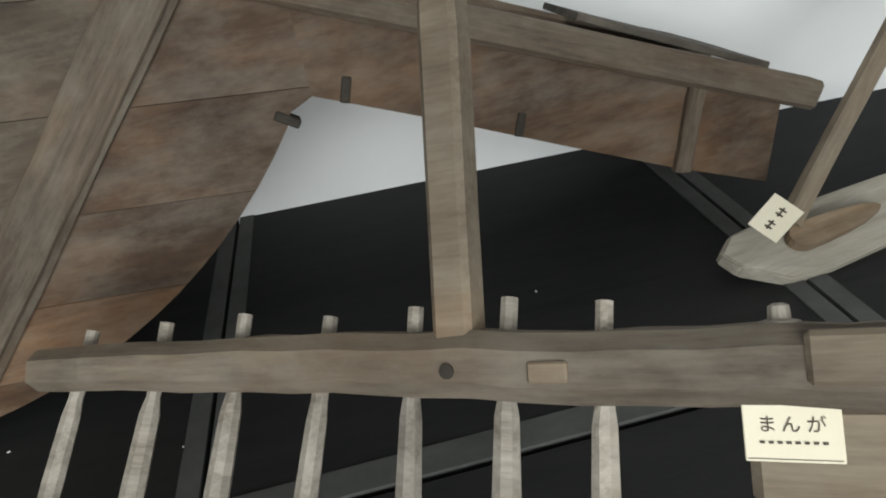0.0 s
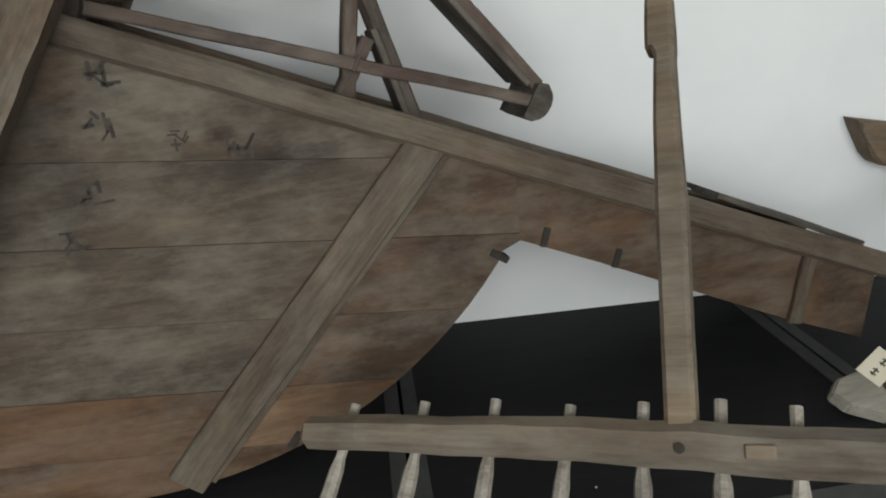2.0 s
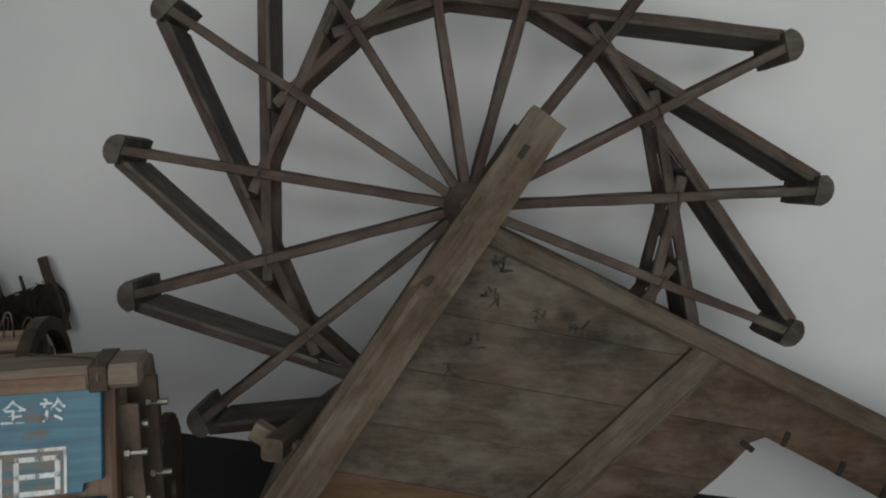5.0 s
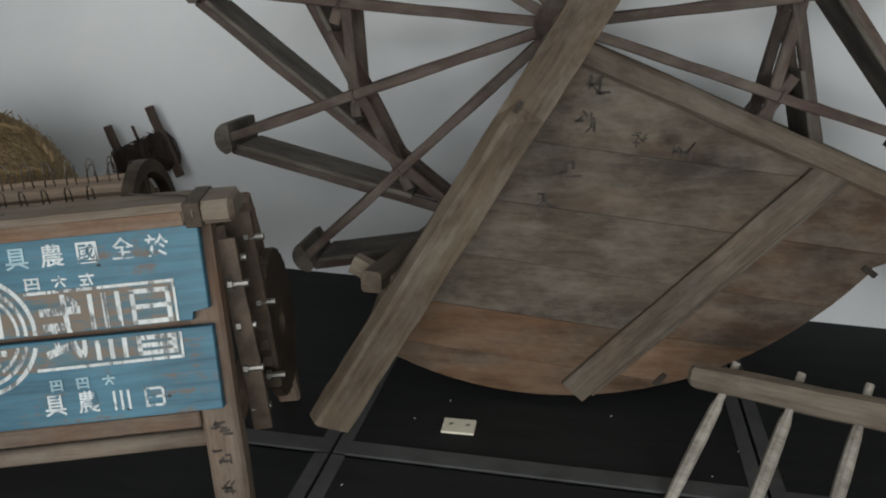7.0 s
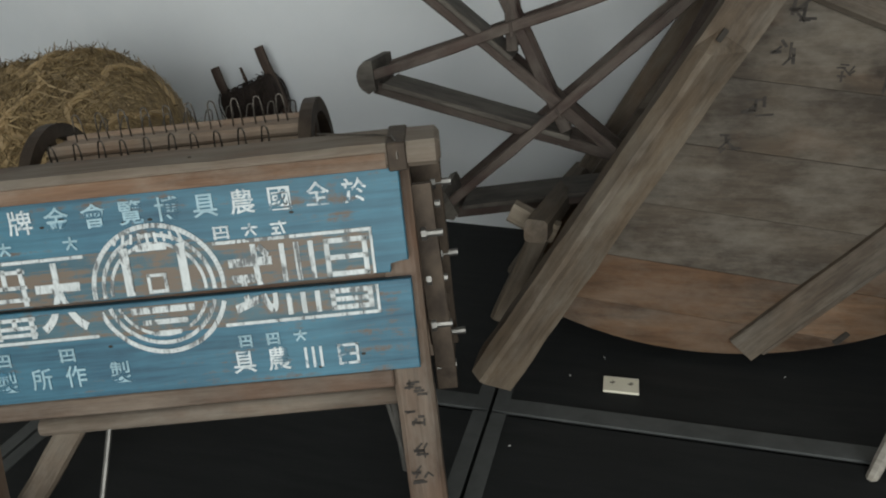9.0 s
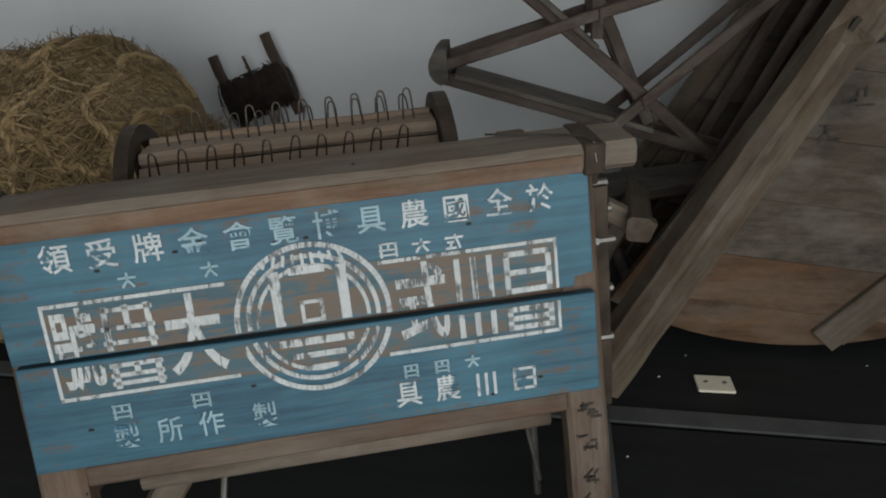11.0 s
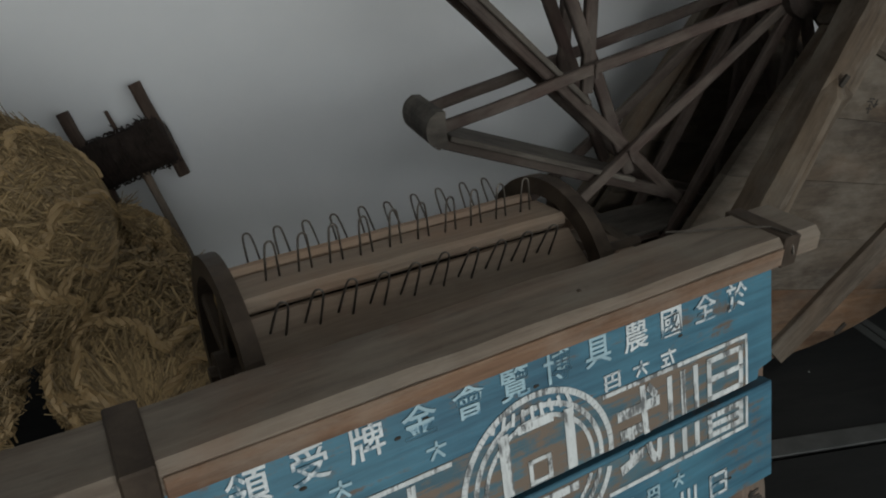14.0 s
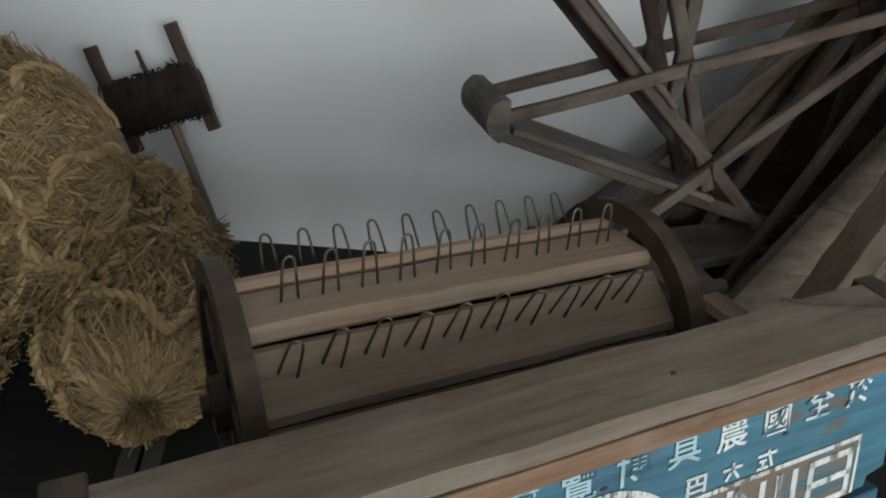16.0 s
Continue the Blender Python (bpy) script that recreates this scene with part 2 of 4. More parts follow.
M_BLUE = paint_material("worn_blue_paint", (0.007, 0.055, 0.105), (0.062, 0.20, 0.275), (0.10, 0.078, 0.062), 0.53)
M_BAND = paint_material("rubbed_band", (0.03, 0.10, 0.145), (0.09, 0.17, 0.20), (0.135, 0.10, 0.072), 0.475)
M_WHITE = paint_material("worn_white_paint", (0.58, 0.64, 0.66), (0.76, 0.80, 0.80), (0.05, 0.12, 0.165), 0.53, (20, 16, 9), 14.0)
M_BIGWHITE = paint_material("rubbed_white_paint", (0.56, 0.60, 0.60), (0.76, 0.79, 0.78), (0.11, 0.115, 0.115), 0.497, (46, 16, 5), 13.0)
M_PALE = paint_material("faded_pale_paint", (0.28, 0.46, 0.53), (0.40, 0.56, 0.62), (0.04, 0.15, 0.23), 0.54)


# ---- building helpers ----
def mesh_of(name, bm, material, smooth=False):
    me = bpy.data.meshes.new(name)
    bmesh.ops.recalc_face_normals(bm, faces=bm.faces)
    bm.to_mesh(me)
    bm.free()
    me.materials.append(material)
    if smooth:
        for p in me.polygons:
            p.use_smooth = True
    return me


def part(name, bm, material, parent=None, label="", matrix=None, smooth=False):
    ob = new(name, bm if isinstance(bm, bpy.types.Mesh) else mesh_of(name, bm, material, smooth))
    ob.parent = parent
    if matrix is not None:
        ob.matrix_basis = matrix
    if label:
        ob["label"] = label
    return ob


def thing(name, matrix, label, category, group="", kind=""):
    ob = new(name)
    ob.empty_display_size = 0.05
    ob.matrix_basis = matrix
    return tagged(ob, label, category, group, kind)


def between(p0, p1, side=(0, 1, 0)):
    """A frame with x from p0 to p1 and y near side."""
    p0, p1 = Vector(p0), Vector(p1)
    x = (p1 - p0).normalized()
    z = x.cross(Vector(side)).normalized()
    y = z.cross(x)
    m = Matrix((x, y, z)).transposed().to_4x4()
    m.translation = p0
    return m, (p1 - p0).length


def stick_bm(length, w, t, segs=6, chamfer=0.15, jitter=0.0012, taper=1.0, round_end=False, seed=1):
    """A hewn stick along x: chamfered section w by t, slightly uneven."""
    rnd = random.Random(seed * 7919 + int(length * 1000))
    bm = bmesh.new()
    c = chamfer * min(w, t)
    prof = [(-w / 2 + c, -t / 2), (w / 2 - c, -t / 2), (w / 2, -t / 2 + c), (w / 2, t / 2 - c), (w / 2 - c, t / 2), (-w / 2 + c, t / 2), (-w / 2, t / 2 - c), (-w / 2, -t / 2 + c)]
    xs = [i / segs for i in range(segs + 1)]
    rings = []
    for s in xs:
        k = 1 + (taper - 1) * s
        oy, oz = rnd.uniform(-jitter, jitter), rnd.uniform(-jitter, jitter)
        rings.append([bm.verts.new((s * length, y * k + oy + rnd.uniform(-jitter, jitter) * 0.6, z * k + oz + rnd.uniform(-jitter, jitter) * 0.6)) for y, z in prof])
    if round_end:
        for sgn, ring, x in ((-1, rings[0], 0), (1, rings[-1], length)):
            inner = [bm.verts.new((x + sgn * min(w, t) * 0.18, v.co.y * 0.7, v.co.z * 0.7)) for v in ring]
            if sgn < 0:
                rings.insert(0, inner)
            else:
                rings.append(inner)
    for a, b in zip(rings, rings[1:]):
        for i in range(8):
            bm.faces.new((a[i], a[(i + 1) % 8], b[(i + 1) % 8], b[i]))
    bm.faces.new(rings[0]), bm.faces.new(rings[-1])
    return bm


def stick(name, p0, p1, w, t, material, parent=None, side=(0, 1, 0), label="", **kw):
    m, length = between(p0, p1, side)
    return part(name, stick_bm(length, w, t, **kw), material, parent, label, m)


def slab_bm(pts, w0, w1, cut=0.0):
    """A prism of the outline pts (u, z), from depth w0 to w1, with a narrow chamfer on the front edge."""
    bm = bmesh.new()
    n = len(pts)
    cx, cz = sum(p[0] for p in pts) / n, sum(p[1] for p in pts) / n
    a = [bm.verts.new((u, w0, z)) for u, z in pts]
    b = [bm.verts.new((u, w1, z)) for u, z in pts]
    fa, fb = bm.faces.new(a), bm.faces.new(b)
    for i in range(n):
        bm.faces.new((a[i], a[(i + 1) % n], b[(i + 1) % n], b[i]))
    if cut:
        bmesh.ops.bevel(bm, geom=list(fa.edges), offset=cut, segments=1, affect="EDGES")
    return bm


def lathe_bm(profile, steps=24):
    """Turned round the x axis: profile of (x, radius)."""
    bm = bmesh.new()
    rings = []
    for x, r in profile:
        rings.append([bm.verts.new((x, r * math.cos(2 * math.pi * i / steps), r * math.sin(2 * math.pi * i / steps))) for i in range(steps)])
    for a, b in zip(rings, rings[1:]):
        for i in range(steps):
            bm.faces.new((a[i], a[(i + 1) % steps], b[(i + 1) % steps], b[i]))
    bm.faces.new(rings[0]), bm.faces.new(rings[-1])
    return bm


def tube_bm(bm, pts, r, sides=5, r_end=None):
    pts = [Vector(p) for p in pts]
    rings = []
    for i, p in enumerate(pts):
        d = (pts[min(i + 1, len(pts) - 1)] - pts[max(i - 1, 0)]).normalized()
        a = d.orthogonal().normalized()
        b = d.cross(a)
        k = r if r_end is None else r + (r_end - r) * i / (len(pts) - 1)
        if rings:
            ref = rings[-1][0].co - pts[i - 1]
            a = (ref - d * ref.dot(d)).normalized()
            b = d.cross(a)
        rings.append([bm.verts.new(p + k * (a * math.cos(2 * math.pi * j / sides) + b * math.sin(2 * math.pi * j / sides))) for j in range(sides)])
    for p, q in zip(rings, rings[1:]):
        for j in range(sides):
            bm.faces.new((p[j], p[(j + 1) % sides], q[(j + 1) % sides], q[j]))
    bm.faces.new(rings[0]), bm.faces.new(rings[-1])


def box_bm(x0, x1, y0, y1, z0, z1, cut=0.0):
    bm = bmesh.new()
    bmesh.ops.create_cube(bm, size=1, matrix=Matrix.Translation(((x0 + x1) / 2, (y0 + y1) / 2, (z0 + z1) / 2)) @ Matrix.Diagonal((x1 - x0, y1 - y0, z1 - z0, 1)))
    if cut:
        bmesh.ops.bevel(bm, geom=bm.edges[:], offset=cut, segments=1, affect="EDGES")
    return bm


# ---- room ----
WALL_YAW = radians(-8.4)
WALL = Matrix.Translation((1.4, 0.808, 0)) @ Matrix.Rotation(WALL_YAW, 4, "Z")
tagged(part("wall_north", box_bm(-5.3, 2.95, 0, 0.15, -0.12, 2.69), M_WALL, matrix=WALL), "white plastered museum wall behind the display", "wall", kind="structure")
tagged(part("wall_east", box_bm(4.2, 4.35, -3.52, 0.47, -0.04, 2.69), M_ROOM), "plain painted side wall", "wall", kind="structure")
tagged(part("wall_west", box_bm(-3.85, -3.7, -3.52, 1.6, -0.04, 2.69), M_ROOM), "plain painted side wall", "wall", kind="structure")
front = bmesh.new()
for x0, x1, z0, z1 in ((-3.7, -1.5, 0, 2.7), (2.5, 4.2, 0, 2.7), (-1.5, 2.5, 0, 0.1), (-1.5, 2.5, 2.15, 2.7)):
    bmesh.ops.create_cube(front, size=1, matrix=Matrix.Translation(((x0 + x1) / 2, -3.6, (z0 + z1) / 2)) @ Matrix.Diagonal((x1 - x0, 0.15, z1 - z0, 1)))
tagged(part("wall_south", front, M_ROOM), "plain painted wall with a wide window", "wall", kind="structure")
tagged(part("ceiling", box_bm(-3.85, 4.35, -3.7, 1.75, 2.7, 2.8), M_CEIL), "plain white ceiling", "ceiling", kind="structure")
floor = tagged(part("floor", box_bm(-3.85, 4.35, -3.7, 1.75, -0.2, -0.045), M_UNDER), "black floor of the display under black mats", "floor", kind="structure")

# black mats with cloth borders, laid edge to edge
MATS = Matrix.Translation((-0.052, 0.052, 0)) @ Matrix.Rotation(radians(-4.3), 4, "Z")
XS, YS = (-3.60, -2.70, -1.87, -0.935, 0.0, 0.935, 1.87, 2.80, 3.70), (-2.82, -1.88, -0.94, 0.0, 0.94)
for i, (x0, x1) in enumerate(zip(XS, XS[1:])):
    for j, (y0, y1) in enumerate(zip(YS, YS[1:])):
        # the last row runs on to the wall
        far = 1.03 - 0.06 * x0 if j == 3 else y1
        mat = tagged(part("floor_mat", box_bm(x0 + 0.004, x1 - 0.004, y0 + 0.004, far - 0.004, -0.045, 0.0, 0.003), M_MAT, matrix=MATS), "black woven floor mat with dark grey cloth borders", "floor mat", "floor mats")
        for n, (a0, a1, b0, b1) in enumerate(((x0 + 0.004, x0 + 0.036, y0 + 0.004, far - 0.004), (x1 - 0.036, x1 - 0.004, y0 + 0.004, far - 0.004), (x0 + 0.036, x1 - 0.036, y0 + 0.004, y0 + 0.05))):
            part("border", box_bm(a0, a1, b0, b1, -0.004, 0.0025 + 0.0003 * n), M_BORDER, mat)

# ---- treadle water wheel in its slanting trough ----
MW = Matrix.Translation((0.4, 0.3045, 0)) @ Matrix.Rotation(radians(-2.86), 4, "X")
wheel = thing("treadle_water_wheel", MW, "old brown wooden treadle water wheel standing in its slanting trough", "water wheel")


def top_z(u):
    return 0.878 - 0.428 * (u - 0.05)


def clip(pts, a, b, c):
    """Keeps the part of an outline where a*u + b*z >= c."""
    out = []
    for p, q in zip(pts, pts[1:] + pts[:1]):
        fp, fq = a * p[0] + b * p[1] - c, a * q[0] + b * q[1] - c
        if fp >= 0:
            out.append(p)
        if (fp > 0) != (fq > 0) and fp != fq:
            s = fp / (fp - fq)
            out.append((p[0] + s * (q[0] - p[0]), p[1] + s * (q[1] - p[1])))
    return out


LOW = []
for i in range(25):
    a = radians(-119 + i * 82 / 24)
    LOW.append((0.031 + 0.868 * math.cos(a), 0.893 + 0.868 * math.sin(a)))
JOINT = 0.767
SECTOR = LOW + [(0.732, 0.387), (JOINT, 0.402), (JOINT, top_z(JOINT)), (0.06, top_z(0.06))]
CHANNEL = [(JOINT, 0.402), (0.923, 0.331), (1.135, 0.229), (1.327, 0.138), (1.503, 0.064), (1.532, top_z(1.532)), (JOINT, top_z(JOINT))]
SEAMS = [0.655, 0.51, 0.368, 0.234, 0.115]
SLOPE = math.tan(radians(7.0))


def trough_side(w0, w1, name):
    cuts = [9.0] + SEAMS + [-9.0]
    for k, (hi, lo) in enumerate(zip(cuts, cuts[1:])):
        strip = clip(clip(SECTOR, SLOPE, 1, lo + 0.0005), -SLOPE, -1, -hi + 0.0005)
        for sgn in (-1, 1):
            # the long batten covers the joint between the two halves of each plank
            pts = clip(strip, sgn * 0.781, -sgn * 0.625, sgn * 0.091) if len(strip) > 2 else []
            if len(pts) > 2:
                part(name, slab_bm(pts, w0 + 0.0006 * (k % 2), w1), M_SIDE_LOW if k >= 4 else M_CHANNEL if sgn > 0 else M_SIDE, wheel)
    part(name, slab_bm(CHANNEL, w0, w1), M_CHANNEL, wheel)


trough_side(0.0, 0.022, "side_plank")
trough_side(0.312, 0.334, "side_plank")
# rails along the top edges, battens across the boards
for w, nm in ((0.006, "top_rail"), (0.328, "top_rail")):
    u0, u1 = 0.04, 1.585
    stick(nm, (u0, w, top_z(u0) - 0.018), (u1, w, top_z(u1) - 0.018), 0.05, 0.05, M_BEAM, wheel, (0, 1, 0), segs=12)
stick("batten", (0.633, -0.007, 0.625), (0.093, -0.007, 0.043), 0.018, 0.07, M_BEAM, wheel, segs=8)
stick("batten", (1.372, -0.005, 0.292), (1.334, -0.005, 0.132), 0.014, 0.03, M_BEAM, wheel, segs=4)
stick("batten", (0.655, -0.003, 0.592), (0.14, -0.003, 0.036), 0.01, 0.014, M_SIDE, wheel, segs=6)
# floor of the trough and boards lying across its lower end
stick("trough_floor", (0.79, 0.167, 0.42), (1.49, 0.167, 0.095), 0.285, 0.014, M_PADDLE, wheel, segs=4)
for k, (a, b, wid) in enumerate((((1.19, 0.11), (1.53, 0.11), 0.14), ((1.28, 0.245), (1.545, 0.245), 0.11))):
    stick("cover_board", (a[0], a[1], top_z(a[0]) + 0.024 - 0.008 * k), (b[0], b[1], top_z(b[0]) + 0.014), wid, 0.012, M_PADDLE, wheel, segs=4)
# dark wedges in the lower edge
for u, z, r in ((0.725, 0.378, -35), (0.815, 0.40, 72), (0.955, 0.335, 72), (1.065, 0.283, 72), (0.30, 0.085, 50)):
    part("wedge", box_bm(-0.019, 0.019, -0.004, 0.02, -0.007, 0.007, 0.002), M_DARK, wheel, "dark wooden wedge", Matrix.Translation((u, 0, z)) @ Matrix.Rotation(radians(-r), 4, "Y"))


# faded ink writing, too worn to read
def ink(u, z, size, seed, w=-0.0012, parent=None, frame_of=Matrix.Identity(4)):
    rnd = random.Random(seed)
    bm = bmesh.new()
    for _ in range(7):
        du, dz, a = rnd.uniform(-0.4, 0.4) * size, rnd.uniform(-0.4, 0.4) * size, rnd.choice((0, 0, 90, 45, -50)) + rnd.uniform(-8, 8)
        ln, th = rnd.uniform(0.3, 0.7) * size, rnd.uniform(0.07, 0.13) * size
        bmesh.ops.create_cube(bm, size=1, matrix=Matrix.Translation((du, 0, dz)) @ Matrix.Rotation(radians(a), 4, "Y") @ Matrix.Diagonal((ln, 0.0008, th, 1)))
    return part("ink_mark", bm, M_INK, parent or wheel, "faded ink brush mark", frame_of @ Matrix.Translation((u, w, z)))


for k, (u, z, s) in enumerate(((0.212, 0.665, 0.036), (0.30, 0.632, 0.05), (0.115, 0.775, 0.05), (0.095, 0.70, 0.05), (0.055, 0.60, 0.05), (0.02, 0.52, 0.048))):
    ink(u, z, s, 11 + k)

# leaning posts that carry the axle
def post_bm(length):
    """A hewn post along x: flat-faced at its top, with a raised arris from its middle down to a cut foot."""
    bm = bmesh.new()
    rnd = random.Random(12)
    rings = []
    for i in range(29):
        f = i / 28
        low = min(1.0, max(0.0, (0.64 - f) / 0.03))
        wid = 0.043 - 0.004 * f
        sec = [(-wid - 0.006, 0.034), (wid, 0.034), (wid, -0.026), (0.022, -0.026 - 0.026 * low), (0.012, -0.027 - 0.027 * low), (-wid - 0.009, -0.022 + 0.012 * low)]
        rings.append([bm.verts.new((length * f + (0.02 if i == 0 and b > 0 else 0), b + rnd.uniform(-0.0014, 0.0014), a + rnd.uniform(-0.0016, 0.0016))) for a, b in sec])
    for p, q in zip(rings, rings[1:]):
        for i in range(6):
            bm.faces.new((p[i], p[(i + 1) % 6], q[(i + 1) % 6], q[i]))
    bm.faces.new(rings[0]), bm.faces.new(rings[-1])
    bmesh.ops.bevel(bm, geom=[e for e in bm.edges if e.is_manifold and e.calc_face_angle() > 0.7], offset=0.003, segments=1, affect="EDGES")
    return bm


m, ln = between((-0.452, -0.25, 0.075), (0.188, -0.035, 1.115))
part("post", post_bm(ln), M_POST, wheel, "", m)
stick("post", (-0.45, 0.40, 0.012), (0.19, 0.345, 1.11), 0.045, 0.075, M_BEAM, wheel, segs=10, chamfer=0.2)
stick("strut", (-0.475, 0.13, 0.012), (-0.335, 0.11, 0.35), 0.045, 0.05, M_BEAM, wheel, segs=6)
part("slot", box_bm(-0.017, 0.017, -0.003, 0.003, -0.007, 0.007), M_DARK, wheel, "dark mortise hole", Matrix.Translation((0.138, -0.0795, 1.035)) @ Matrix.Rotation(radians(-58), 4, "Y"))
part("slot", box_bm(-0.012, 0.012, -0.003, 0.003, -0.005, 0.005), M_DARK, wheel, "dark mortise hole", Matrix.Translation((-0.050, -0.150, 0.752)) @ Matrix.Rotation(radians(-58), 4, "Y"))
stick("tenon", (-0.43, -0.05, 0.375), (-0.33, -0.06, 0.33), 0.045, 0.042, M_HANDLE, wheel, segs=3, label="pale tenon end")
stick("cross_bar", (-0.37, -0.13, 0.36), (-0.28, 0.43, 0.33), 0.05, 0.05, M_BEAM, wheel, (1, 0, 0), segs=4)

HUB, RAD, NSP, PH = (0.035, 0.903), 0.85, 15, 6.0
W0, W1 = 0.09, 0.235


def polar(r, deg, w):
    a = radians(deg)
    return (HUB[0] + r * math.cos(a), w, HUB[1] + r * math.sin(a))


AX = Matrix.Translation((HUB[0], 0, HUB[1])) @ Matrix.Rotation(radians(90), 4, "Z")
part("axle", lathe_bm([(-0.035, 0.022), (0.34, 0.022)], 16), M_BEAM, wheel, "", AX, True)
part("hub", lathe_bm([(0.055, 0.05), (0.06, 0.06), (0.105, 0.062), (0.125, 0.045), (0.20, 0.045), (0.22, 0.062), (0.255, 0.062), (0.26, 0.05)], 20), M_SPOKE, wheel, "", AX)


def cap_bm():
    """The rounded block on a paddle's tip; x outward, z along the rim."""
    bm = bmesh.new()
    pts = [(-0.012, -0.036), (0.006, -0.037)] + [(0.004 + 0.024 * math.cos(a), 0.034 * math.sin(a)) for a in [radians(-70 + 20 * i) for i in range(8)]] + [(0.004, 0.038), (-0.014, 0.03)]
    a = [bm.verts.new((x, W0 - 0.014, z)) for x, z in pts]
    b = [bm.verts.new((x, W1 + 0.014, z)) for x, z in pts]
    bm.faces.new(a), bm.faces.new(b)
    for i in range(len(pts)):
        bm.faces.new((a[i], a[(i + 1) % len(pts)], b[(i + 1) % len(pts)], b[i]))
    return bm


CAP = mesh_of("cap", cap_bm(), M_PADDLE)
end = Vector((math.cos(radians(74)), math.sin(radians(74)))) * 0.60
bar_len = RAD * (Vector((1, 0)) - end).length
SPOKES = [mesh_of("spoke", stick_bm(RAD - 0.05, 0.018, 0.023, 8, seed=k), M_SPOKE) for k in range(3)]
BARS = [mesh_of("slant_bar", stick_bm(bar_len + 0.02, 0.018, 0.026, 8, seed=10 + k), M_SPOKE) for k in range(3)]
PADDLE = mesh_of("paddle", box_bm(0, 0.45, -(W1 - W0) / 2, (W1 - W0) / 2, -0.006, 0.006, 0.002), M_PADDLE)
for k in range(NSP):
    th = PH + k * 360 / NSP
    for n, (w, off) in enumerate(((W0, 0.0), (W1, 0.0))):
        m, _ = between(polar(0.045, th, w), polar(RAD - 0.012, th, w))
        part("spoke", SPOKES[(k + n) % 3], None, wheel, matrix=m)
        e = polar(RAD * 0.605, th + 74, w)
        m, _ = between(polar(RAD + 0.004, th + 2.0, w + (0.021 if n == 0 else -0.021)), (e[0], w + (0.021 if n == 0 else -0.021), e[2]))
        part("slant_bar", BARS[(k + n) % 3], None, wheel, matrix=m)
    e = polar(RAD * 0.605, th + 74, (W0 + W1) / 2)
    m, _ = between(polar(RAD - 0.012, th + 2.6, (W0 + W1) / 2), e)
    part("paddle", PADDLE, None, wheel, matrix=m @ Matrix.Translation((0.0, 0, 0.012)))
    part("cap", CAP, None, wheel, matrix=Matrix.Translation(polar(RAD, th, 0)) @ Matrix.Rotation(radians(-th + 14), 4, "Y"))

PEG = mesh_of("peg", stick_bm(0.03, 0.006, 0.006, 2), M_SPOKE)
for k in range(NSP):
    for w in (W0 - 0.012, W1 + 0.012):
        q = polar(RAD * 0.60, PH + k * 24 + 2, w)
        part("peg", PEG, None, wheel, matrix=Matrix.Translation(q) @ Matrix.Rotation(radians(-(PH + k * 24) + 100), 4, "Y"))

# ---- foot-driven threshing machine ----
# it stands a little askew
SKEW = 0.0597
MT = Matrix.Translation((-0.154, -0.229, -0.003)) @ Matrix.Rotation(radians(12.0), 4, "Z") @ Matrix.Rotation(-math.asin(SKEW), 4, "Y")
thr = thing("threshing_machine", MT, "foot-driven threshing machine with worn blue painted front boards", "threshing machine")
MB = Matrix.Translation((0, 0, 0.631)) @ Matrix.Rotation(radians(-13.5), 4, "X")


def on_board(u0, u1, v0, v1, n0, n1, cut=0.002):
    return box_bm(u0, u1, n0, n1, v0, v1, cut)


upper = part("front_board", slab_bm([(-0.703, -0.142), (0.022, -0.14), (0.022, -0.125), (0.05, -0.123), (0.05, 0.024), (-0.705, 0.022)], 0.0, 0.018, 0.0015), M_BLUE, thr, "worn blue painted plank with white lettering", MB)
lower = part("front_board", slab_bm([(-0.708, -0.292), (0.05, -0.294), (0.051, -0.152), (-0.701, -0.147)], 0.001, 0.019, 0.0015), M_BLUE, thr, "worn blue painted plank with white lettering", MB)
part("back_strip", on_board(-0.69, 0.04, -0.17, -0.11, 0.022, 0.034), M_FRAME, thr, "", MB)
for u0, u1, ub0, ub1 in ((0.004, 0.062, 0.008, 0.07), (-0.708, -0.65, -0.728, -0.664)):
    top = MB @ Vector(((u0 + u1) / 2, 0.043, 0.02))
    z0 = 0.006 - SKEW * (ub0 + ub1) / 2
    bot = MB @ Vector(((ub0 + ub1) / 2, 0.043, -0.64))
    stick("front_leg", (bot.x, bot.y, z0), top, 0.045, 0.06, M_FRAME, thr, (0, 1, 0), segs=8)
    if u0 > 0:
        stick("rear_leg", (bot.x, 0.50, z0), (top.x, 0.36, 0.58), 0.045, 0.055, M_FRAME, thr, (0, 1, 0), segs=6)
    if u0 > 0:
        stick("side_beam", (top.x, 0.05, 0.545), (top.x, 0.40, 0.52), 0.05, 0.06, M_FRAME, thr, (1, 0, 0), segs=6)
    if u0 > 0:
        stick("side_beam", (top.x, -0.05, 0.27), (top.x, 0.44, 0.27), 0.04, 0.045, M_FRAME, thr, (1, 0, 0), segs=6)
part("bottom_rail", on_board(-0.654, 0.006, -0.327, -0.2965, 0.012, 0.05, 0.003), M_FRAME, thr, "", MB)
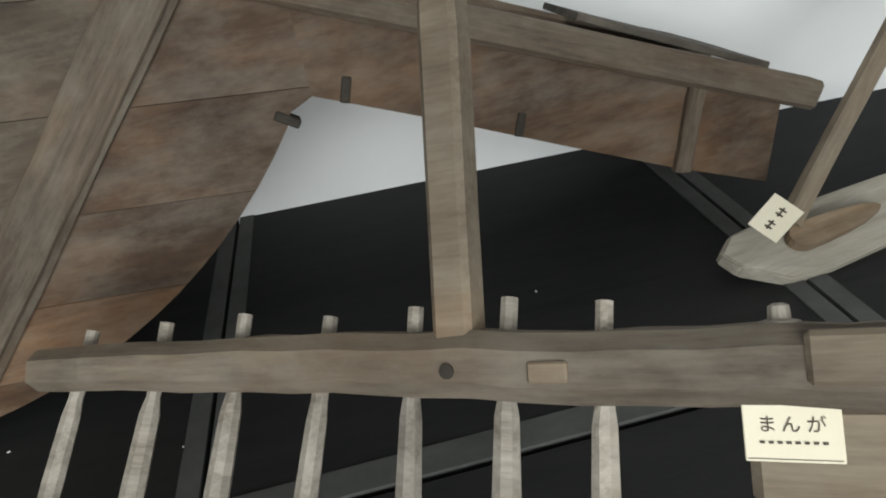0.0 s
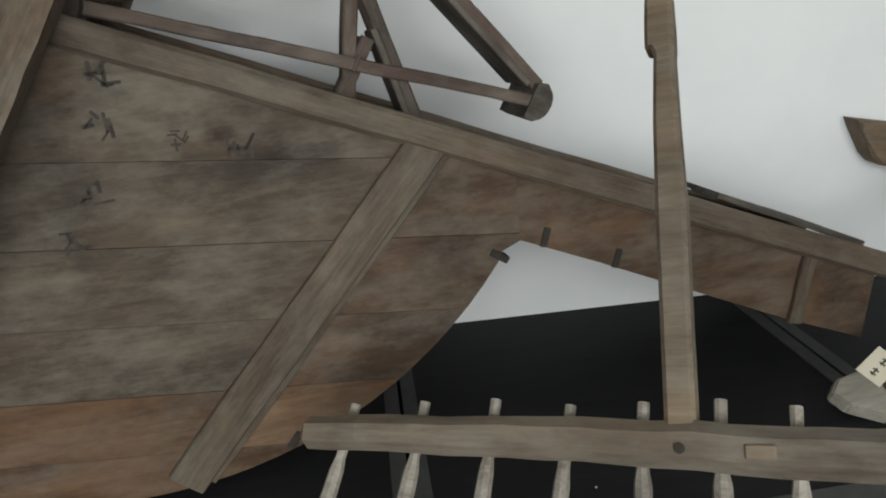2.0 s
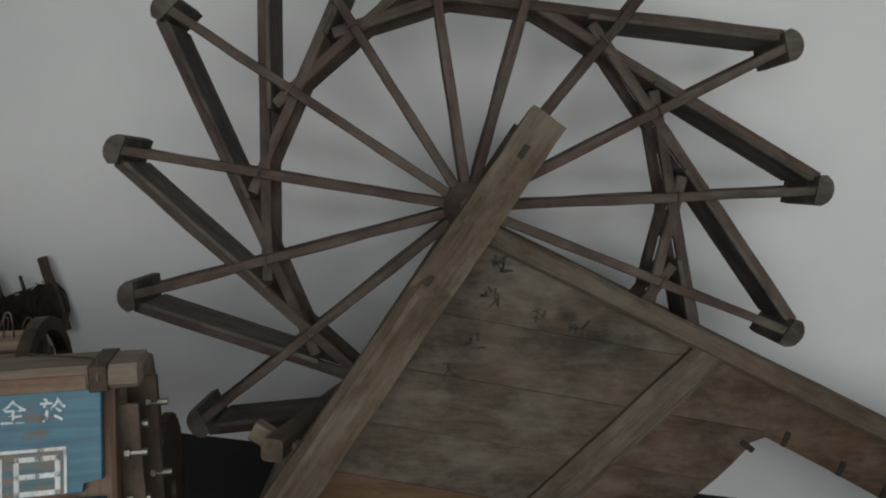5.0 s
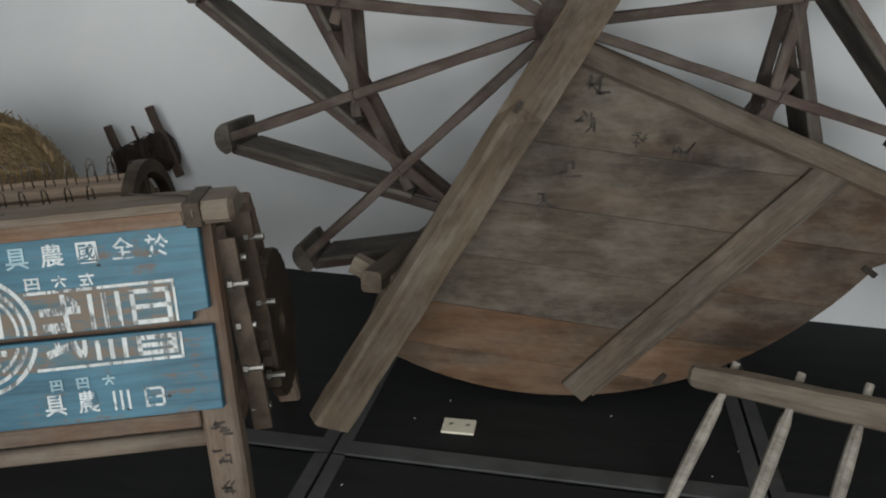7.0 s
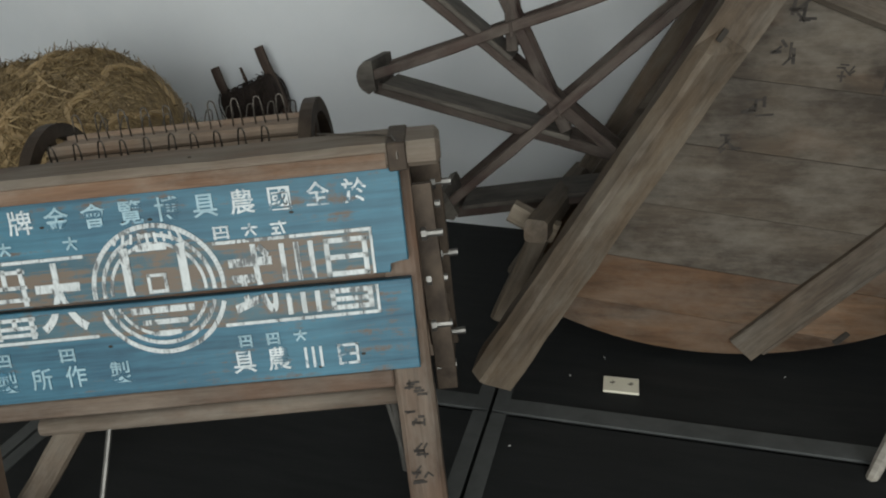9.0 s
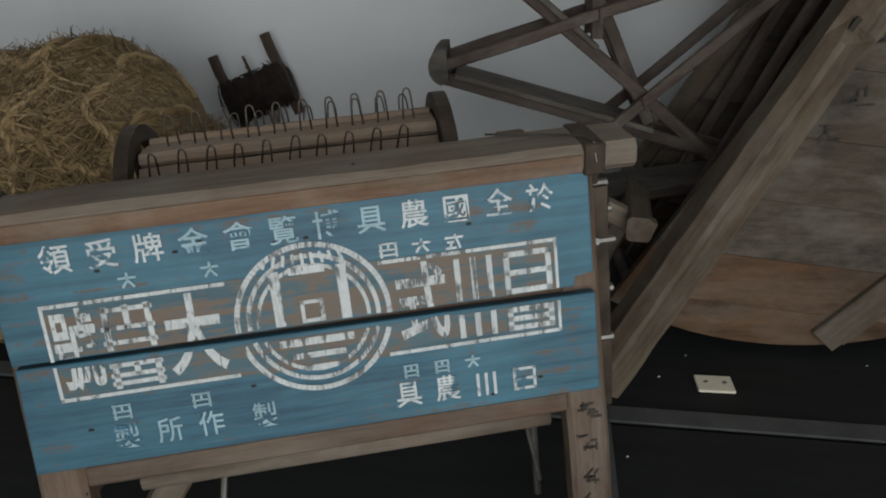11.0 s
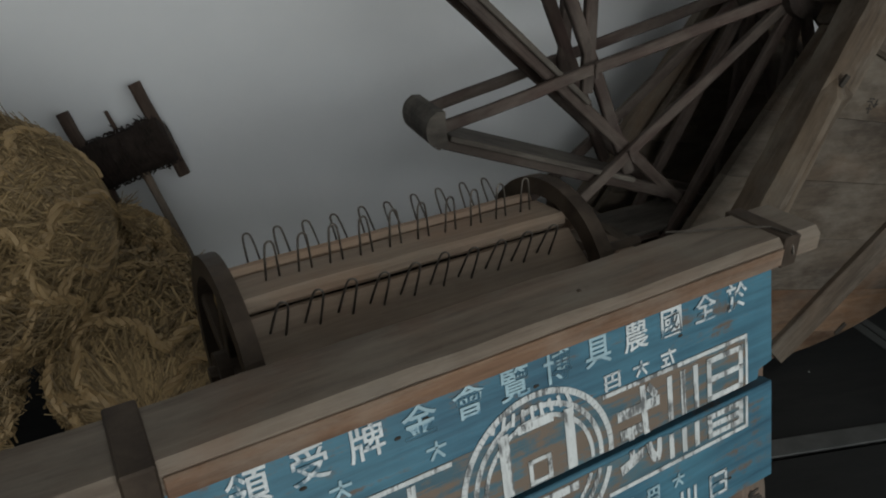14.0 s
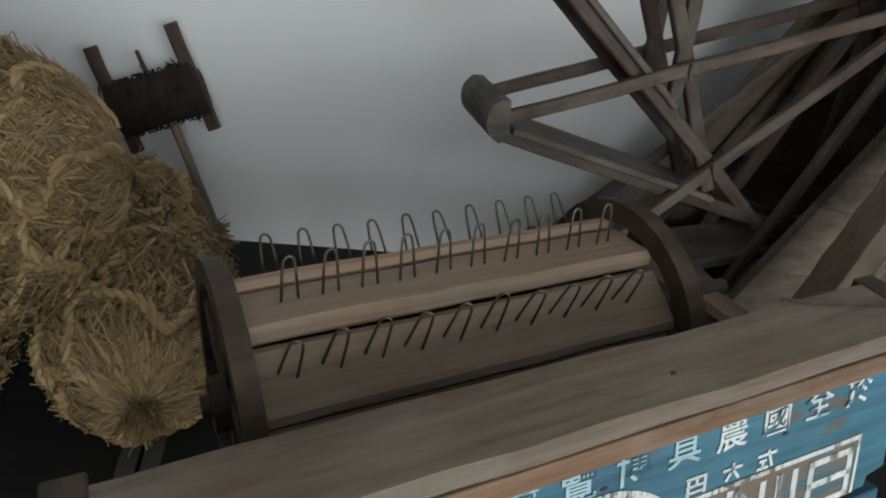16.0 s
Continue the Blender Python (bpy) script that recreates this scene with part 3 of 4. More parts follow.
# top rail with iron straps
stick("top_rail", (-0.792, 0.029, 0.6665), (0.107, 0.029, 0.6665), 0.088, 0.037, M_RAIL, thr, (0, 1, 0), segs=14, chamfer=0.22, round_end=True)
for u in (0.052, -0.70):
    part("strap", box_bm(u - 0.014, u + 0.014, -0.0175, 0.0755, 0.6455, 0.6875, 0.002), M_IRON, thr, "dark iron strap")
part("rail_face", box_bm(-0.684, 0.036, -0.0192, -0.0152, 0.6515, 0.6745, 0.001), M_BARE, thr, "bare orange-brown front edge of the rail")
part("nail", lathe_bm([(0, 0.003), (0.002, 0.002)], 8), M_IRON, thr, "", Matrix.Translation((-0.25, 0.02, 0.685)) @ Matrix.Rotation(radians(-90), 4, "Y"))
# treadle bar, rods and crank under the boards
part("treadle_bar", lathe_bm([(0, 0.016), (0.62, 0.016)], 12), M_RAIL, thr, "", Matrix.Translation((-0.62, 0.02, 0.235)), True)
wire = bmesh.new()
tube_bm(wire, [(-0.07, 0.073, 0.686), (-0.055, 0.06, 0.6885), (-0.02, 0.045, 0.6885), (0.02, 0.03, 0.6885), (0.045, 0.012, 0.6895), (0.052, -0.012, 0.688), (0.053, -0.02, 0.664)], 0.0016, 6)
part("wire_tie", wire, M_WIRE, thr, "thin dark wire tie")
stick("treadle_arm", (-0.56, 0.04, 0.24), (-0.70, -0.02, 0.065), 0.04, 0.045, M_BEAM, thr, segs=5)
stick("treadle_board", (-0.72, -0.12, 0.06), (0.02, -0.12, 0.03), 0.09, 0.022, M_FRAME, thr, segs=8)
for p0, p1, r in (((-0.5, 0.02, 0.24), (-0.54, -0.10, 0.03), 0.005), ((-0.02, 0.06, 0.33), (-0.012, 0.05, 0.04), 0.006), ((-0.05, 0.08, 0.33), (-0.01, 0.04, 0.08), 0.004)):
    bm = bmesh.new()
    tube_bm(bm, [p0, p1], r, 8)
    part("rod", bm, M_STEEL, thr, "grey iron rod")
# drum: end wheels, slats, wire teeth
DC, DR = (0.25, 0.558), 0.102
DM = Matrix.Translation((0, DC[0], DC[1]))
for u, t in ((-0.571, 0.02), (-0.106, 0.022)):
    rim = bmesh.new()
    prof = [(-t / 2, 0.118), (-t / 2, 0.143), (t / 2, 0.143), (t / 2, 0.118)]
    st = 40
    rings = [[rim.verts.new((x, r * math.cos(2 * math.pi * i / st), r * math.sin(2 * math.pi * i / st))) for i in range(st)] for x, r in prof]
    for a, b in zip(rings, rings[1:] + rings[:1]):
        for i in range(st):
            rim.faces.new((a[i], a[(i + 1) % st], b[(i + 1) % st], b[i]))
    ew = part("end_wheel", rim, M_IRON, thr, "dark cast iron drum end wheel", DM @ Matrix.Translation((u, 0, 0)))
    part("wheel_hub", lathe_bm([(-0.02, 0.028), (0.02, 0.028)], 16), M_IRON, ew)
    for k in range(5):
        a = radians(20 + 72 * k)
        stick("wheel_spoke", (0, 0.02 * math.cos(a), 0.02 * math.sin(a)), (0, 0.132 * math.cos(a), 0.132 * math.sin(a)), 0.012, 0.022, M_IRON, ew, (1, 0, 0), segs=3)
part("drum_axle", lathe_bm([(-0.60, 0.012), (0.07, 0.012)], 12), M_IRON, thr, "", DM)
SLAT = mesh_of("slat", stick_bm(0.438, 0.071, 0.02, 8, 0.3, 0.0008), M_SLAT)


def tooth_bm():
    """One bent wire tooth: two legs and a rounded top, leaning back a little."""
    bm = bmesh.new()
    pts = [(-0.0085, 0, 0), (-0.0066, 0.0, 0.034)]
    pts += [(-0.0055 * math.cos(radians(a)), 0, 0.043 + 0.007 * math.sin(radians(a))) for a in (0, 30, 60, 90, 120, 150, 180)]
    pts += [(0.0066, 0, 0.034), (0.0085, 0, 0)]
    tube_bm(bm, pts, 0.0014, 6)
    return bm


TOOTH = mesh_of("wire_tooth", tooth_bm(), M_WIRE, True)
for k in range(9):
    a = radians(96 + 40 * k)
    m = DM @ Matrix.Rotation(a - radians(90), 4, "X") @ Matrix.Translation((-0.557, 0, DR)) @ Matrix.Rotation(radians(-11), 4, "X")
    s = part("slat", SLAT, None, thr, matrix=m)
    for i in range(10):
        off = 0.024 if k % 2 else 0.045
        part("wire_tooth", TOOTH, None, s, matrix=Matrix.Translation((off + 0.0395 * i, 0.004, 0.007)) @ Matrix.Rotation(radians(-24 if k % 2 else 6), 4, "Z") @ Matrix.Rotation(radians(random.uniform(-6, 6) - (26 if k % 2 else 0)), 4, "X"))
# added dark cylinder that stands in for the shade seen between the slats
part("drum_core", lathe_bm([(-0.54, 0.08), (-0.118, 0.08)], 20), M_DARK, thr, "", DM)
# iron gear and bolts on the outer side
gear = bmesh.new()
st = 56
prof = [(0.0, 0.03), (0.0, 0.15), (0.018, 0.15), (0.018, 0.03)]
rings = []
for x, r in prof:
    rings.append([gear.verts.new((x, (r + (0.006 if r > 0.1 and i % 2 else 0)) * math.cos(2 * math.pi * i / st), (r + (0.006 if r > 0.1 and i % 2 else 0)) * math.sin(2 * math.pi * i / st))) for i in range(st)])
for a, b in zip(rings, rings[1:] + rings[:1]):
    for i in range(st):
        gear.faces.new((a[i], a[(i + 1) % st], b[(i + 1) % st], b[i]))
part("gear", gear, M_IRON, thr, "rusty iron gear wheel", Matrix.Translation((0.082, 0.27, 0.33)))
stick("side_plate", (0.084, 0.13, 0.62), (0.084, 0.13, 0.26), 0.012, 0.05, M_IRON, thr, segs=5)
stick("side_plate", (0.077, 0.05, 0.60), (0.086, 0.02, 0.24), 0.01, 0.035, M_IRON, thr, segs=5)
BOLT = mesh_of("bolt", lathe_bm([(0, 0.012), (0.008, 0.012), (0.008, 0.0065), (0.034, 0.0065)], 8), M_STEEL)
for d, z in ((0.06, 0.56), (0.04, 0.52), (0.13, 0.57), (0.04, 0.44), (0.03, 0.36), (0.13, 0.44), (0.10, 0.30), (0.03, 0.28)):
    part("bolt", BOLT, None, thr, matrix=Matrix.Translation((0.07 if d < 0.1 else 0.09, d, z)))

for k in range(12):
    rnd = random.Random(70 + k)
    par = upper if k % 2 else lower
    u, v = rnd.uniform(-0.68, 0.03), rnd.uniform(-0.06, 0.015) if k % 2 else rnd.uniform(-0.285, -0.21)
    part("knot", lathe_bm([(0, 0.0026), (0.0008, 0.0018)], 10), M_DARK, par, "dark knot hole", Matrix.Translation((u, -0.0003 if k % 2 else 0.0007, v)) @ Matrix.Rotation(radians(-90), 4, "Z") @ Matrix.Diagonal((1, 1.5, 0.8, 1)))
# band of rubbed paint behind the large sign
part("worn_band", on_board(-0.655, 0.0, -0.1395, -0.068, -0.0005, 0.0, 0), M_BAND, upper, "paint rubbed down to brown wood")
part("worn_band", on_board(-0.655, 0.0, -0.2, -0.156, 0.0004, 0.001, 0), M_BAND, lower, "paint rubbed down to brown wood")
# ---- writing on the blue boards ----


def lettering(parent, body, u, v, size, material, name="lettering", stretch=1.0, n=-0.0012, bold=0.0, keep=None):
    cu = bpy.data.curves.new("text", "FONT")
    cu.body, cu.size, cu.align_x, cu.align_y, cu.extrude = body, size, "CENTER", "CENTER", 0.0004
    cu.offset = bold
    tmp = bpy.data.objects.new("text", cu)
    scene.collection.objects.link(tmp)
    dg = bpy.context.evaluated_depsgraph_get()
    me = bpy.data.meshes.new_from_object(tmp.evaluated_get(dg))
    bpy.data.objects.remove(tmp)
    if keep:
        # only the part of the letter that falls on one board
        bm = bmesh.new()
        bm.from_mesh(me)
        for edge, sgn in ((keep[0] - v, -1), (keep[1] - v, 1)):
            bmesh.ops.bisect_plane(bm, geom=bm.verts[:] + bm.edges[:] + bm.faces[:], plane_co=(0, edge, 0), plane_no=(0, sgn, 0), clear_outer=True)
        bm.to_mesh(me)
        bm.free()
    me.materials.clear()
    me.materials.append(material)
    ob = new(name, me)
    ob.parent = parent
    ob.matrix_basis = Matrix.Translation((u, n, v)) @ Matrix.Rotation(radians(90), 4, "X") @ Matrix.Diagonal((stretch, 1, 1, 1))
    return ob


def bars(parent, rects, material, name="painted_sign", n=-0.0012, label=""):
    """Plain painted shapes: rectangles (u0, u1, v0, v1, turn in degrees)."""
    bm = bmesh.new()
    for u0, u1, v0, v1, a in rects:
        bmesh.ops.create_cube(bm, size=1, matrix=Matrix.Translation(((u0 + u1) / 2, n, (v0 + v1) / 2)) @ Matrix.Rotation(radians(a), 4, "Y") @ Matrix.Diagonal((abs(u1 - u0), 0.0008, abs(v1 - v0), 1)))
    return part(name, bm, material, parent, label)


for k, ch in enumerate("領受牌金會覽博具農國全於"):
    u = -0.622 + k * (0.605 / 11)
    lettering(upper, ch, u, -0.0155, 0.038, M_PALE if 2 < k < 8 else M_WHITE, bold=0.0004)


def block_sign(u0, u1, v0, v1, kind, th):
    """A plain lattice of strokes that fills a lettered block, drawn without characters."""
    w, h, out = u1 - u0, v1 - v0, []
    if kind == "box":
        out = [(u0, u1, v1 - th, v1, 0), (u0, u1, v0, v0 + th, 0), (u0, u0 + th, v0, v1, 0), (u1 - th, u1, v0, v1, 0), (u0, u1, (v0 + v1) / 2 - th / 2, (v0 + v1) / 2 + th / 2, 0)]
    elif kind == "three":
        out = [(u0 + w * f, u0 + w * f + th, v0, v1, 0) for f in (0.08, 0.44, 0.8)]
    elif kind == "cross":
        out = [(u0, u1, v0 + h * 0.62, v0 + h * 0.62 + th, 0), (u0 + w * 0.45, u0 + w * 0.45 + th, v0 + h * 0.5, v1, 0), (u0 + w * 0.1, u0 + w * 0.55, v0 + h * 0.25, v0 + h * 0.25 + th, -52), (u0 + w * 0.45, u0 + w * 0.95, v0 + h * 0.25, v0 + h * 0.25 + th, 52)]
    elif kind == "bench":
        out = [(u0, u1, v0 + h * 0.7, v0 + h * 0.7 + th, 0), (u0 + w * 0.1, u0 + w * 0.5, v0 + h * 0.4, v0 + h * 0.4 + th, 0), (u0 + w * 0.25, u0 + w * 0.25 + th, v0 + h * 0.05, v0 + h * 0.4, 0), (u0, u0 + w * 0.6, v0, v0 + th, 0), (u0 + w * 0.62, u0 + w * 0.62 + th, v0, v1, -18)]
    else:
        out = [(u0 + w * f, u0 + w * f + th, v0, v1, 0) for f in (0.05, 0.85)] + [(u0 + w * 0.45, u0 + w * 0.45 + th, v0 + h * 0.45, v1, 0)] + [(u0, u1, v0 + h * f, v0 + h * f + th * 0.8, 0) for f in (0.12, 0.45, 0.86)]
    return out


# the large worn trade sign: framed blocks either side of a round emblem, crossing both boards
big = [(-0.655, -0.43, -0.0735, -0.0685, 0), (-0.235, 0.001, -0.0735, -0.0685, 0), (-0.655, -0.6505, -0.142, -0.07, 0), (-0.003, 0.001, -0.138, -0.07, 0)]
for u0, u1, kind in ((-0.072, -0.008, "box"), (-0.143, -0.083, "three"), (-0.588, -0.522, "grid")):
    big += [(a, b, max(c, -0.1395), d, r) for a, b, c, d, r in block_sign(u0, u1, -0.138, -0.080, kind, 0.0075)]
bars(upper, big, M_BIGWHITE, label="rubbed white painted trade sign")
low = [(-0.655, -0.43, -0.198, -0.193, 0), (-0.235, 0.001, -0.2, -0.195, 0), (-0.655, -0.6505, -0.198, -0.15, 0), (-0.003, 0.001, -0.2, -0.156, 0)]
for u0, u1, kind in ((-0.072, -0.008, "box"), (-0.143, -0.083, "three"), (-0.588, -0.522, "grid")):
    low += [(a, b, c, d, r) for a, b, c, d, r in block_sign(u0, u1, -0.19, -0.157, kind, 0.0075)]
bars(lower, low, M_BIGWHITE, n=-0.0004, label="rubbed white painted trade sign")


def ring_sign(parent, r0, r1, lo, hi, material, n):
    bm = bmesh.new()
    cu, cv, st = -0.3255, -0.132, 90
    for i in range(st):
        a, b = 2 * math.pi * i / st, 2 * math.pi * (i + 0.93) / st
        q = [(cu + r * math.cos(x), cv + r * math.sin(x)) for r, x in ((r0, a), (r1, a), (r1, b), (r0, b))]
        if all(lo < p[1] < hi for p in q):
            bm.faces.new([bm.verts.new((p[0], n, p[1])) for p in q])
    ext = bmesh.ops.extrude_face_region(bm, geom=bm.faces[:])
    bmesh.ops.translate(bm, verts=[v for v in ext["geom"] if isinstance(v, bmesh.types.BMVert)], vec=(0, 0.0006, 0))
    return part("round_emblem", bm, material, parent, "rubbed white painted round emblem")


for par, lo, hi, n in ((upper, -0.1405, 0.0, -0.0014), (lower, -0.29, -0.153, -0.0006)):
    for r0, r1 in ((0.094, 0.101), (0.080, 0.086), (0.068, 0.073)):
        ring_sign(par, r0, r1, lo, hi, M_BIGWHITE, n)
emb = [(-0.375, -0.362, -0.138, -0.065, 0), (-0.29, -0.277, -0.138, -0.065, 0), (-0.35, -0.304, -0.072, -0.062, 0), (-0.341, -0.311, -0.112, -0.107, 0), (-0.341, -0.336, -0.135, -0.107, 0), (-0.316, -0.311, -0.135, -0.107, 0), (-0.341, -0.311, -0.137, -0.132, 0)]
emb += [(-0.38 + 0.012 * i, -0.376 + 0.012 * i, -0.06, -0.045, 20 - 5 * i) for i in range(9)]
bars(upper, emb, M_BIGWHITE, "round_emblem")
bars(lower, [(-0.375, -0.277, -0.168, -0.158, 0), (-0.36, -0.29, -0.186, -0.178, 0), (-0.345, -0.305, -0.203, -0.196, 0)], M_BIGWHITE, "round_emblem", n=-0.0004)
for ch, u, wide in (("式", -0.184, 0.62), ("大", -0.477, 0.66), ("號", -0.621, 0.50)):
    lettering(upper, ch, u, -0.139, 0.112, M_BIGWHITE, "painted_sign", wide, -0.0012, 0.0022, (-0.1395, -0.076))
    lettering(lower, ch, u, -0.139, 0.112, M_BIGWHITE, "painted_sign", wide, -0.0004, 0.0022, (-0.192, -0.154))
for ch, u in (("具", -0.217), ("農", -0.1635)):
    lettering(lower, ch, u, -0.2605, 0.039, M_WHITE, "lettering", 0.92, -0.0004, 0.0004)
for ch, u in (("製", -0.585), ("所", -0.531), ("作", -0.478), ("製", -0.408)):
    lettering(lower, ch, u, -0.2585, 0.037, M_PALE, "lettering", 0.92, -0.0004, 0.0003)
# maker's name and place, drawn as bars of the same size
for k, kind in ((2, "three"), (3, "box")):
    u = -0.217 + k * 0.0535
    bars(lower, block_sign(u - 0.016, u + 0.016, -0.277, -0.244, kind, 0.0042), M_WHITE, "painted_sign", -0.0004)
for k in range(3):
    u = -0.21 + k * 0.042
    bars(lower, block_sign(u - 0.01, u + 0.01, -0.235, -0.216, "cross" if k == 2 else "grid", 0.003), M_PALE, "painted_sign", -0.0004)
    u = -0.22 + k * 0.043
    bars(upper, block_sign(u - 0.012, u + 0.012, -0.066, -0.046, ("grid", "cross", "bench")[k], 0.003), M_WHITE, "painted_sign")
for u in (-0.585, -0.485):
    bars(lower, block_sign(u - 0.012, u + 0.012, -0.232, -0.211, "grid", 0.003), M_PALE, "painted_sign", -0.0004)
    bars(upper, block_sign(u + 0.03, u + 0.052, -0.062, -0.04, "cross", 0.003), M_PALE, "painted_sign")
# brush marks on the legs
for leg_u, n in ((0.036, 4), (-0.684, 4)):
    for k in range(n):
        v = -0.335 - 0.05 * k
        ink(leg_u - 0.004 * k * (leg_u < 0), v, 0.034, 40 + k + 10 * (leg_u < 0), 0.0185, thr, MB)
for ob in scene.objects:
    if ob.name.split(".")[0] in ("painted_sign", "ink_mark", "round_emblem"):
        ob["kind"] = "stuff"

# ---- wooden harrow with a tall handle ----
HD = Vector((0.815, -0.56, 0.15)).normalized()
HU = Vector((0.208, 0.554, 0.806))
HU = (HU - HD * HU.dot(HD)).normalized()
HN = HD.cross(HU)
MH = Matrix((HD, -HN, HU)).transposed().to_4x4()
MH.translation = (1.207, -0.190, 0.289)
har = thing("harrow", MH, "old wooden field harrow with pale pointed teeth and a tall handle", "harrow")
beam = stick_bm(1.30, 0.062, 0.062, 26, 0.25, 0.0018, round_end=True)
for v in beam.verts:
    x = v.co.x
    v.co.z += 0.006 * math.sin(x * 5) + (0.004 if x < 0.2 else 0)
    v.co.z *= 0.86 + 0.16 * min(1, x / 0.9)
part("beam", beam, M_HARROW, har, "", Matrix.Translation((-0.585, 0.03, 0.0)))
HX = (-0.520, -0.388, -0.268, -0.156, -0.052, 0.045, 0.132)


def tooth_shape():
    bm = bmesh.new()
    prof = [(0.056, 0.0085, 0.008), (0.03, 0.0085, 0.008), (0.0, 0.010, 0.009), (-0.03, 0.008, 0.009), (-0.05, 0.012, 0.011), (-0.13, 0.014, 0.0125), (-0.24, 0.0125, 0.011), (-0.30, 0.010, 0.010), (-0.325, 0.009, 0.009)]
    rings = [[bm.verts.new((a * math.cos(2 * math.pi * i / 8 + 0.39) - 0.012 * max(0, -z) / 0.3, b * math.sin(2 * math.pi * i / 8 + 0.39), z)) for i in range(8)] for z, a, b in prof]
    for p, q in zip(rings, rings[1:]):
        for i in range(8):
            bm.faces.new((p[i], p[(i + 1) % 8], q[(i + 1) % 8], q[i]))
    bm.faces.new(rings[0]), bm.faces.new(rings[-1])
    return bm


TOOTH_ME = mesh_of("tooth", tooth_shape(), M_TOOTH)
for k, x in enumerate(HX):
    m = Matrix.Translation((x, 0.03, -0.004 + 0.004 * (k % 3))) @ Matrix.Rotation(radians(-12), 4, "X") @ Matrix.Rotation(radians((7, 3, 2, 4, 1, 2, 2)[k]), 4, "Y") @ Matrix.Rotation(radians(40 * k), 4, "Z")
    part("tooth", TOOTH_ME, None, har, matrix=m)
# handle with a hooked top
hb = bmesh.new()
prof = [(0.0, -0.010, 0.034), (0.15, -0.006, 0.038), (0.31, -0.002, 0.044), (0.45, 0.004, 0.043), (0.555, 0.012, 0.044), (0.57, 0.006, 0.046), (0.5701, -0.001, 0.046), (0.60, 0.0, 0.047), (0.655, 0.004, 0.047), (0.672, 0.009, 0.042)]
rings = []
for z, a, b in prof:
    a, b = 0.9 * a - 0.011 - 0.018 * z, 0.9 * b - 0.011 - 0.018 * z
    c = 0.006
    y0, y1 = 0.008, 0.05
    rings.append([hb.verts.new(p) for p in ((a + c, y0, z), (b - c, y0, z), (b, y0 + c, z), (b, y1 - c, z), (b - c, y1, z), (a + c, y1, z), (a, y1 - c, z), (a, y0 + c, z))])
for p, q in zip(rings, rings[1:]):
    for i in range(8):
        hb.faces.new((p[i], p[(i + 1) % 8], q[(i + 1) % 8], q[i]))
hb.faces.new(rings[0]), hb.faces.new(rings[-1])
part("handle", hb, M_HANDLE, har, "pale worn wooden handle")
part("pin", lathe_bm([(-0.004, 0.007), (0.01, 0.007)], 10), M_DARK, har, "", Matrix.Translation((0.0, -0.001, -0.003)) @ Matrix.Rotation(radians(90), 4, "Z"))
part("wedge", box_bm(0.075, 0.11, -0.006, 0.004, -0.014, 0.004, 0.002), M_HARROW, har)
part("chip", box_bm(-0.153, -0.145, -0.002, 0.0015, -0.004, 0.005, 0.0015), M_CARD_EDGE, har, "white chip mark")
part("patch", box_bm(0.285, 0.42, -0.006, 0.02, -0.018, 0.022, 0.004), M_HANDLE, har, "let-in wooden patch with cracks")
part("lower_board", box_bm(0.240, 0.62, 0.022, 0.05, -0.112, -0.033, 0.008), M_HANDLE, har, "rounded pale wooden board under the beam")
part("bolt", lathe_bm([(0, 0.016), (0.004, 0.016), (0.006, 0.009), (0.016, 0.008), (0.018, 0.004)], 10), M_TOOTH, har, "white crusted bolt", Matrix.Translation((0.27, 0.03, 0.024)) @ Matrix.Rotation(radians(-90), 4, "Y"))
card = thing("name_card", MH @ Matrix.Translation((-0.003, 0, 0.009)), "cream name card with handwritten letters fixed to the harrow", "label")
part("card", box_bm(0.241, 0.308, 0.014, 0.0175, -0.084, -0.0385, 0.0008), M_CARD, card)
for x, ch in ((0.258, "ま"), (0.274, "ん"), (0.291, "が")):
    lettering(card, ch, x, -0.057, 0.0135, M_LETTER, "letter", n=0.0136)
bars(card, [(0.252 + 0.006 * k, 0.2555 + 0.006 * k, -0.0705, -0.0685, 0) for k in range(8)], M_LETTER, "print_bars", n=0.0136)
for a in ((0.243, 0.306, -0.0415, -0.041, 0), (0.243, 0.306, -0.082, -0.0815, 0)):
    bars(card, [a], M_LETTER, "border_line", n=0.0138)

# ---- name card lying on the mat ----
m = Matrix.Translation((0.226, 0.177, 0.003)) @ Matrix.Rotation(radians(-2.5), 4, "Z")
fc = thing("floor_name_card", m, "small cream name card lying on the black mat", "label")
part("card", box_bm(-0.0385, 0.0385, -0.027, 0.027, 0, 0.006, 0.0006), M_CARD, fc)
for x in (-0.019, 0.021):
    bm = bmesh.new()
    for a in (0, 90, 40):
        bmesh.ops.create_cube(bm, size=1, matrix=Matrix.Translation((x, 0.004, 0.0064)) @ Matrix.Rotation(radians(a), 4, "Z") @ Matrix.Diagonal((0.012, 0.0016, 0.0006, 1)))
    part("print_bars", bm, M_LETTER, fc)
# specks of straw and grit on the mats
for k in range(12):
    rnd = random.Random(300 + k)
    x, y = rnd.uniform(-0.1, 1.5), rnd.uniform(-0.05, 0.55)
    tagged(part("grit_speck", box_bm(-0.002, 0.002, -0.001, 0.001, 0, 0.0015), M_CARD_EDGE, matrix=Matrix.Translation((x, y, 0.0005)) @ Matrix.Rotation(rnd.uniform(0, 3), 4, "Z")), "pale speck of grit on the black mat", "grit", "grit specks")

